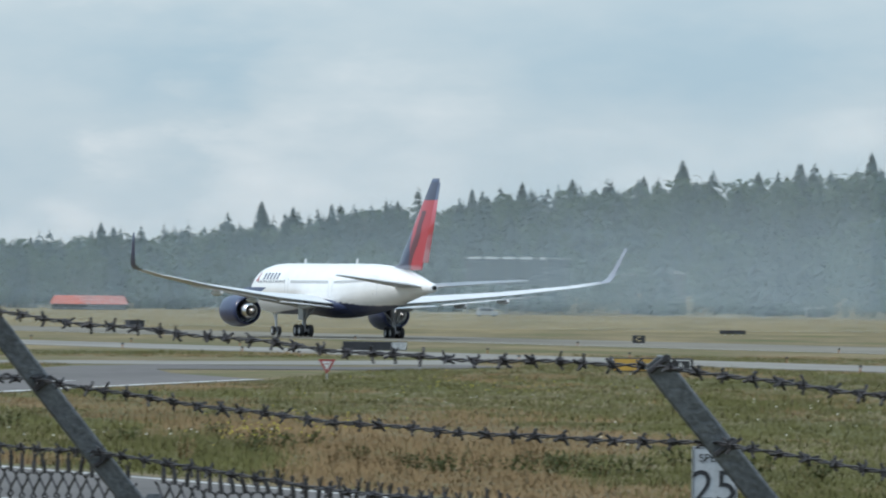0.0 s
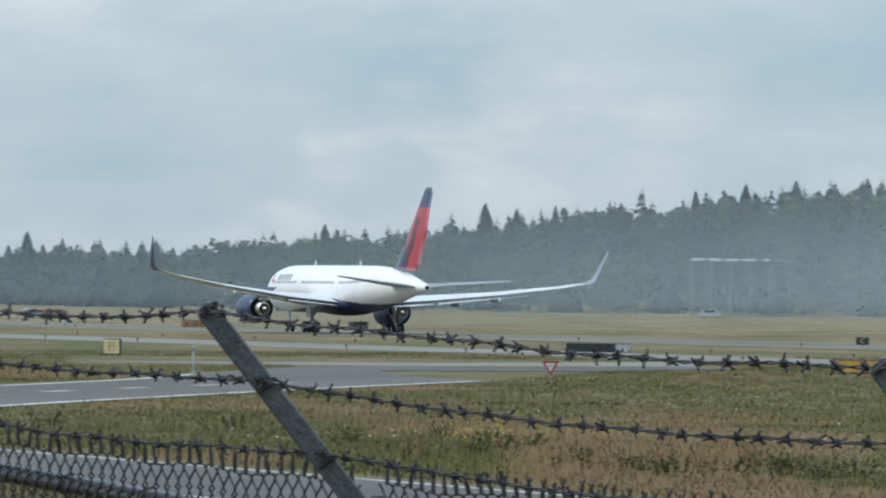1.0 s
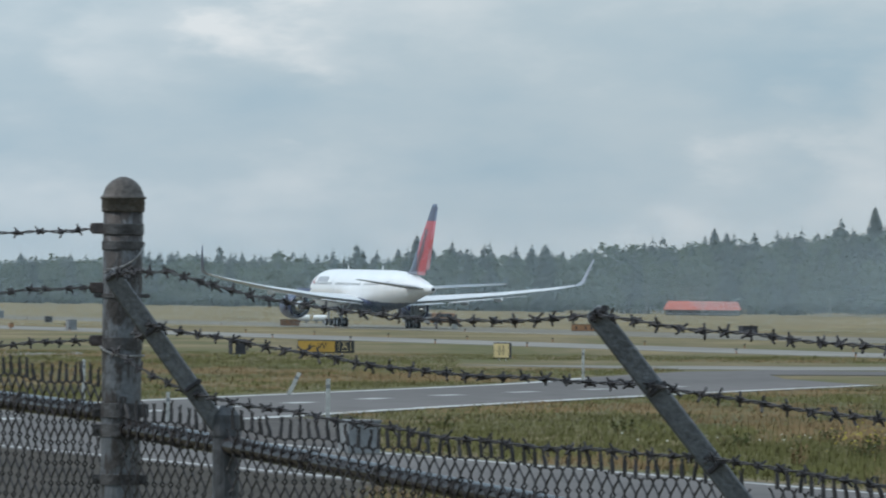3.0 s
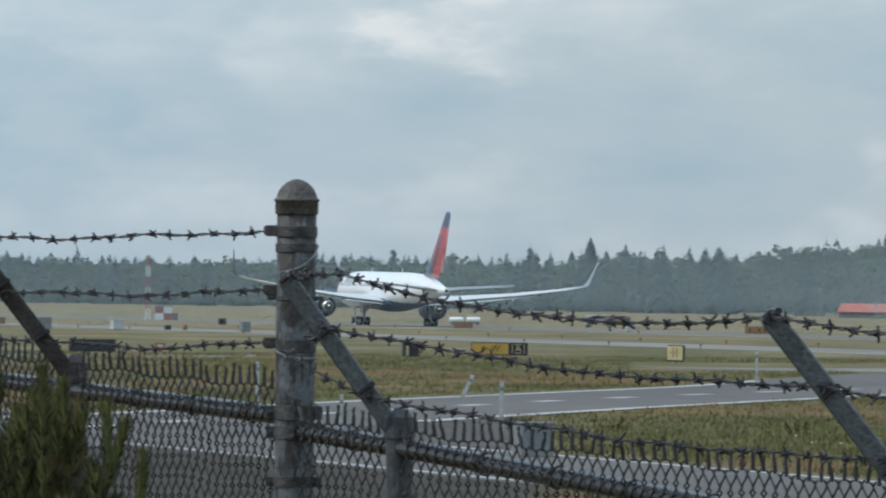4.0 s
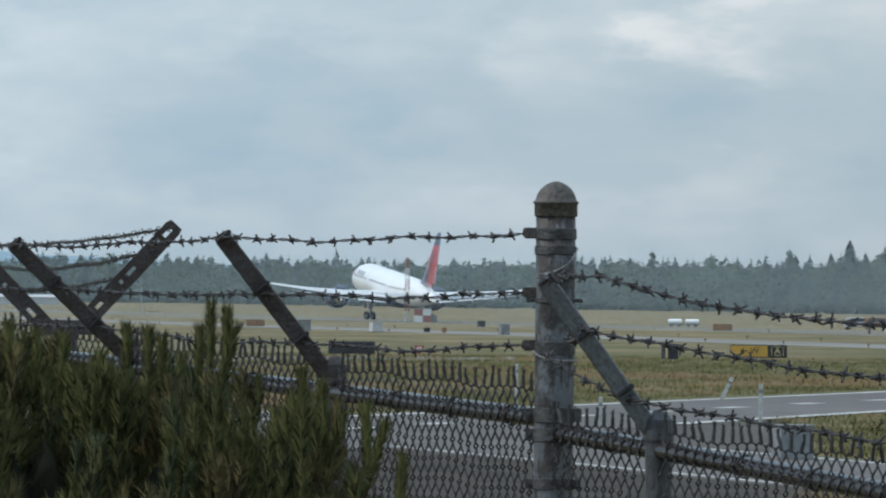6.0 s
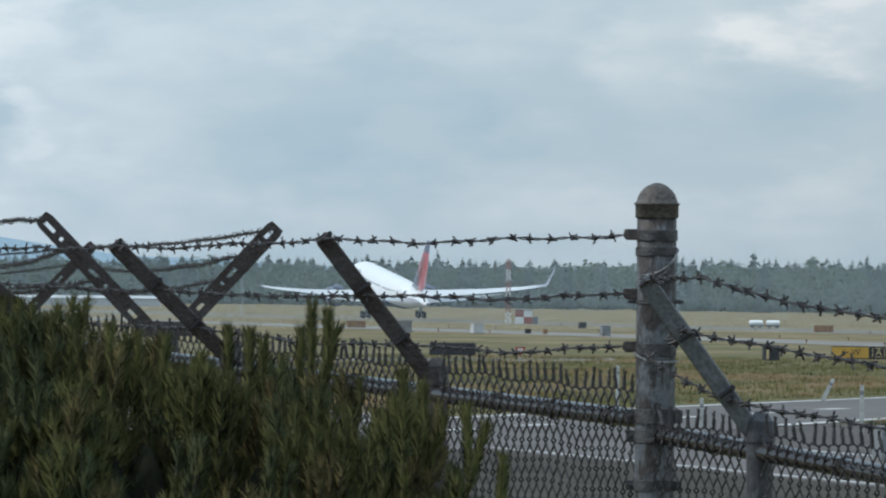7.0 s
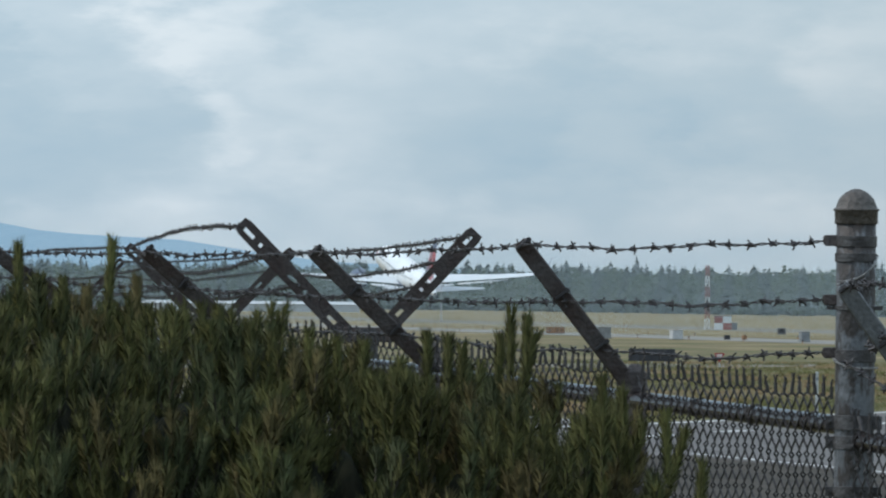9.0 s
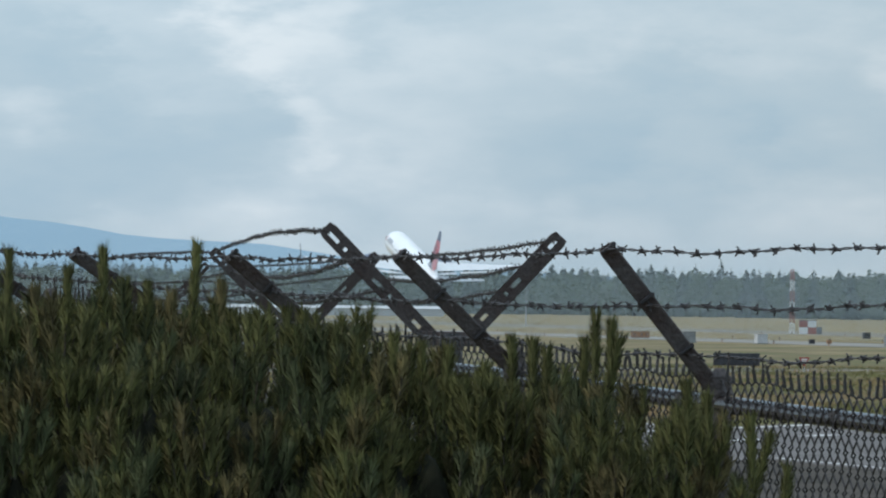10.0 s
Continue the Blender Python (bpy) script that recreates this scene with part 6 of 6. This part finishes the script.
# pale lamp poles by the red-roofed building
for az, d, h in ((2.47, 1780, 5.2), (1.58, 1800, 4.6), (2.86, 1800, 6.8), (9.42, 1500, 6.6), (8.5, 1600, 5.0), (-0.55, 1640, 6.0)):
    lamp = thing("lamp_pole", at(az, d), "slim pale lamp pole at the edge of the field", "lamp", "lamp poles", turn=facing(az))
    bm = bmesh.new()
    rod(bm, (0, 0, -0.2), (0, 0, h), 0.11, 0.07, sides=8)
    part("pole", bm, STRUT, lamp)
    bm = bmesh.new()
    box(bm, (0.7, 0.3, 0.16), (0.25, 0, h), bevel=0.03)
    part("head", bm, GREY_METAL, lamp)


# ---- grass, weeds and flowers ----
BLADE_GREEN = material("grass_blades_green", (0.097, 0.097, 0.036), 0.9, vary=0.2, scale=0.06, fine=0.6, bump=0.0, island=0.2, spec=0.15)
BLADE_DRY = material("grass_blades_dry", (0.205, 0.142, 0.076), 0.9, vary=0.16, scale=0.06, fine=0.6, bump=0.0, island=0.18, spec=0.15)
WEED = material("weed_leaves", (0.060, 0.078, 0.028), 0.85, vary=0.25, scale=1, fine=8, bump=0.0, island=0.3, spec=0.15)
PETAL_WHITE = material("white_petals", (0.62, 0.60, 0.50), 0.8, vary=0.1, scale=3, fine=20, bump=0.0)
PETAL_YELLOW = material("yellow_petals", (0.42, 0.36, 0.05), 0.8, vary=0.15, scale=3, fine=20, bump=0.0)


def paved(x, y):
    """True on the pavements, where no grass grows."""
    h = radians(HEADING)
    p = x * math.cos(h) + y * math.sin(h)
    if 182 < p < 202 or 241 < p < 277:
        return True
    h = radians(20.0)
    p = x * math.cos(h) + y * math.sin(h)
    if 49.5 < p < 61.5:
        return True
    az, d = math.degrees(math.atan2(-x, y)), math.hypot(x, y)
    if az > 4.75 and d < float(np.interp(az, (4.75, 5.58, 8, 14), (290, 284, 232, 172))):
        return True
    near = float(np.interp(az, (-0.5, 0.4, 1.24, 2.43, 4.0, 5.58, 8.0, 14), (494, 470, 410, 370, 323, 282, 230, 170)))
    far = float(np.interp(az, (-0.5, 1.9, 2.6, 3.3, 3.93, 6.38, 8, 14), (512, 524, 480, 440, 404, 336, 300, 230)))
    if az > -0.5 and near < d < far:
        return True
    return -0.3 < az < 4.2 and 488 < d < 548


def dryness(az, d):
    """Where the meadow has dried out, and where it stays lush: bearing, distance, extents and how much."""
    out = 0.0
    for a, r, sa, sr, k in ((0.1, 238, 1.3, 50, 1.9), (2.4, 318, 0.9, 45, 0.6), (1.7, 228, 0.7, 26, -1.1), (-2.0, 260, 0.9, 60, -0.45), (-0.6, 380, 1.6, 60, -0.4), (3.0, 275, 0.7, 30, -0.7), (5.4, 440, 1.2, 45, 0.45), (4.6, 520, 2.0, 50, -0.5), (3.9, 262, 0.8, 20, -0.6), (-1.3, 205, 0.5, 14, -0.4), (-2.5, 215, 0.9, 45, -0.8), (1.9, 205, 0.7, 30, -0.7)):
        out += k * math.exp(-((az - a) / sa) ** 2 - ((d - r) / sr) ** 2)
    return out


def make_grass():
    rng = np.random.default_rng(21)
    green, dry = [], []
    n, k = 0, 9
    while n < 40000:
        az = rng.uniform(-3.6, 13.0)
        d = 175 + 420 * rng.random() ** 1.25
        p = at(az, d)
        if paved(p.x, p.y):
            continue
        n += 1
        u = noise.noise((p.x * 0.11, p.y * 0.03, 0)) + 0.6 * noise.noise((p.x * 0.4, p.y * 0.12, 5)) + 0.04 + dryness(az, d)
        bare = noise.noise((p.x * 0.05 + 9, p.y * 0.02, 2))
        h = rng.uniform(0.10, 0.28) * (1.25 if bare > 0.1 else 0.9)
        w = 0.018
        a = rng.uniform(0, 6.28, k)
        base = np.array((p.x, p.y, -0.02)) + np.stack((rng.normal(size=k) * 0.32, rng.normal(size=k) * 0.6, np.zeros(k)), axis=1)
        side = np.stack((np.cos(a), np.sin(a) * 0.3, np.zeros(k)), axis=1) * w
        tip = base + np.stack((rng.normal(size=k) * 0.06, rng.normal(size=k) * 0.06, h * rng.uniform(0.6, 1.1, k)), axis=1)
        (dry if u + rng.normal() * 0.16 > 0.20 else green).append(np.stack((base - side, base + side, tip), axis=1))
    soft = [unit(rng.normal(size=(k * len(part_of), 3)) * 0.22 + np.array((0, -0.3, 1.0))) for part_of in (green, dry)]
    tagged(new("grass", quad_mesh("grass", np.concatenate(green), BLADE_GREEN, soft[0])), "tufts of green meadow grass", "grass", kind="stuff")
    tagged(new("dry_grass", quad_mesh("dry_grass", np.concatenate(dry), BLADE_DRY, soft[1])), "tufts of straw-coloured dry grass", "grass", kind="stuff")
    # flowers in loose drifts
    for name, mat, label, spots, count in (("white_flowers", PETAL_WHITE, "tiny white meadow flowers", ((-1.2, 330, 2.2, 22), (-2.2, 270, 1.4, 25), (2.0, 250, 0.7, 10), (-1.0, 332, 1.6, 12)), 80), ("yellow_flowers", PETAL_YELLOW, "tiny yellow meadow flowers", ((0.9, 268, 0.5, 14), (1.3, 250, 0.35, 10), (-0.3, 380, 0.9, 20), (3.2, 900, 1.6, 30)), 330)):
        out = []
        for k in range(count):
            a, d, sa, sd = spots[int(rng.integers(len(spots)))]
            p = at(a + rng.normal() * sa * 0.6, d + rng.normal() * sd)
            if paved(p.x, p.y):
                continue
            c = np.array((p.x, p.y, rng.uniform(0.12, 0.36)))
            s = rng.uniform(0.018, 0.034)
            out.append(np.array((c + (-s, 0, 0), c + (0, -s * 0.4, -s), c + (s, 0, 0), c + (0, s * 0.4, s))))
        tagged(new(name, quad_mesh(name, np.array(out), mat)), label, "flowers", kind="stuff")


def weed(seed, high, spread, leaves, mat, label, name="weed_clump"):
    rng = np.random.default_rng(seed)
    clump = thing(name, (0, 0, 0), label, "weed", "weeds beside the road")
    out = []
    for _ in range(14):
        a, r = rng.uniform(0, 6.28), spread * rng.random() ** 0.5
        top = np.array((math.cos(a) * r, math.sin(a) * r, high * rng.uniform(0.55, 1.0)))
        part("stem", mesh_of("stem", *tube([Vector((math.cos(a) * r * 0.4, math.sin(a) * r * 0.4, -0.03)), Vector(top)], 0.008, 3), BLADE_DRY), None, clump)
        for _ in range(leaves // 14):
            t = rng.uniform(0.25, 1.0)
            p = np.array((top[0] * (0.4 + 0.6 * t), top[1] * (0.4 + 0.6 * t), top[2] * t))
            d = rng.normal(size=3)
            d[2] *= 0.6
            d /= np.linalg.norm(d)
            ln, w = rng.uniform(0.06, 0.14), 0.03
            sd = np.cross(d, (0, 0, 1.0))
            sd /= np.linalg.norm(sd) + 1e-6
            out.append(np.array((p, p + d * ln * 0.5 + sd * w, p + d * ln, p + d * ln * 0.5 - sd * w)))
    tagged(part("leaves", quad_mesh("leaves", np.array(out), mat), None, clump), kind="stuff")
    return clump


def make_weeds():
    protos = [weed(31, 0.62, 0.55, 260, WEED, "dark leafy weed clump in the rough grass"), weed(32, 0.5, 0.75, 300, WEED, "dark leafy weed clump in the rough grass"),
              weed(33, 0.7, 0.45, 120, BLADE_DRY, "dry brown weed stalks in the rough grass", "dry_weed")]
    spots = [(0.05, 203, 1), (-0.1, 202, 0), (0.35, 203, 2), (-0.3, 201, 2), (0.55, 205, 2), (-0.75, 201, 1), (0.2, 206, 0), (0.75, 206, 2), (-0.45, 204, 1), (-1.1, 200, 0), (-1.35, 202, 1), (1.15, 232, 1), (1.3, 225, 0), (1.22, 240, 0),
             (0.95, 236, 1), (1.55, 250, 0), (-2.2, 204, 1), (-2.6, 198, 0), (2.2, 240, 1), (3.0, 262, 0), (0.0, 215, 2), (-0.6, 212, 2), (-1.7, 215, 1), (4.3, 270, 1), (4.9, 268, 0), (1.8, 214, 2), (0.62, 215, 0)]
    for i, (a, d, k) in enumerate(spots):
        m = Matrix.Translation(at(a, d)) @ Matrix.Rotation(i * 2.1, 4, "Z")
        copy_thing(protos[k], m)
    for i, c in enumerate(protos):
        c.matrix_basis = Matrix.Translation(at(-0.9 + i * 0.12, 206 + 4 * i))


make_grass()
make_weeds()


# ---- what moves ----
def motions():
    """The airliner's take-off run along the runway, its rotation and climb, and two vehicles beyond the runway."""
    # seconds; metres ahead of or behind an even acceleration; height; nose up; bank; crab
    flight = ((0.0, -13.8, 0.03, 0.08, 1.09, 0.08), (1.0, -14.8, 0.03, 0.08, 1.2, 0.5), (2.0, -15.9, 0.03, 0.15, 1.18, 0.94), (4.0, -15.8, 0.03, 0.43, 1.31, 1.32), (4.5, -14.9, 0.03, 1.2, 1.55, 1.3),
              (5.0, -14.9, 0.1, 2.3, 1.6, 1.2), (5.5, -15.9, 0.2, 3.4, 1.45, 1.28), (6.2, -17.4, 0.26, 4.8, 0.5, 1.65), (7.0, -19.4, 0.35, 6.05, -0.6, 2.0), (7.5, -21.5, 0.8, 6.8, -1.1, 1.9),
              (8.0, -23.3, 1.4, 7.4, -1.3, 1.63), (8.5, -25.0, 2.55, 7.95, -1.1, 1.35), (9.0, -26.5, 4.0, 8.65, -0.5, 1.12), (9.5, -27.8, 5.5, 9.5, 0.3, 1.1), (10.0, -29.8, 7.4, 10.36, 1.4, 1.2))
    times = [f[0] for f in flight]
    rows = []
    for k in range(21):
        t = k * 0.5
        ahead, z, up, bank, crab = (float(np.interp(t, times, [f[i] for f in flight])) for i in range(1, 6))
        p = along(252.3, 768.0 + 72.6 * t + 1.38 * t * t + ahead, HEADING, z)
        rows.append((t, pose(p.x, p.y, p.z, up, bank, HEADING + crab)))
    walk(plane, rows)
    for car, a0, rate, d in ((tanker, 4.78, 0.141, 1150), (moving_van, 5.025, -0.19, 1135)):
        rows = []
        for t in (0.0, 5.0, 10.0):
            p = at(a0 + rate * t, d)
            rows.append((t, pose(p.x, p.y, 0.0, 0, 0, a0 + rate * t + 90)))
        walk(car, rows)


motions()
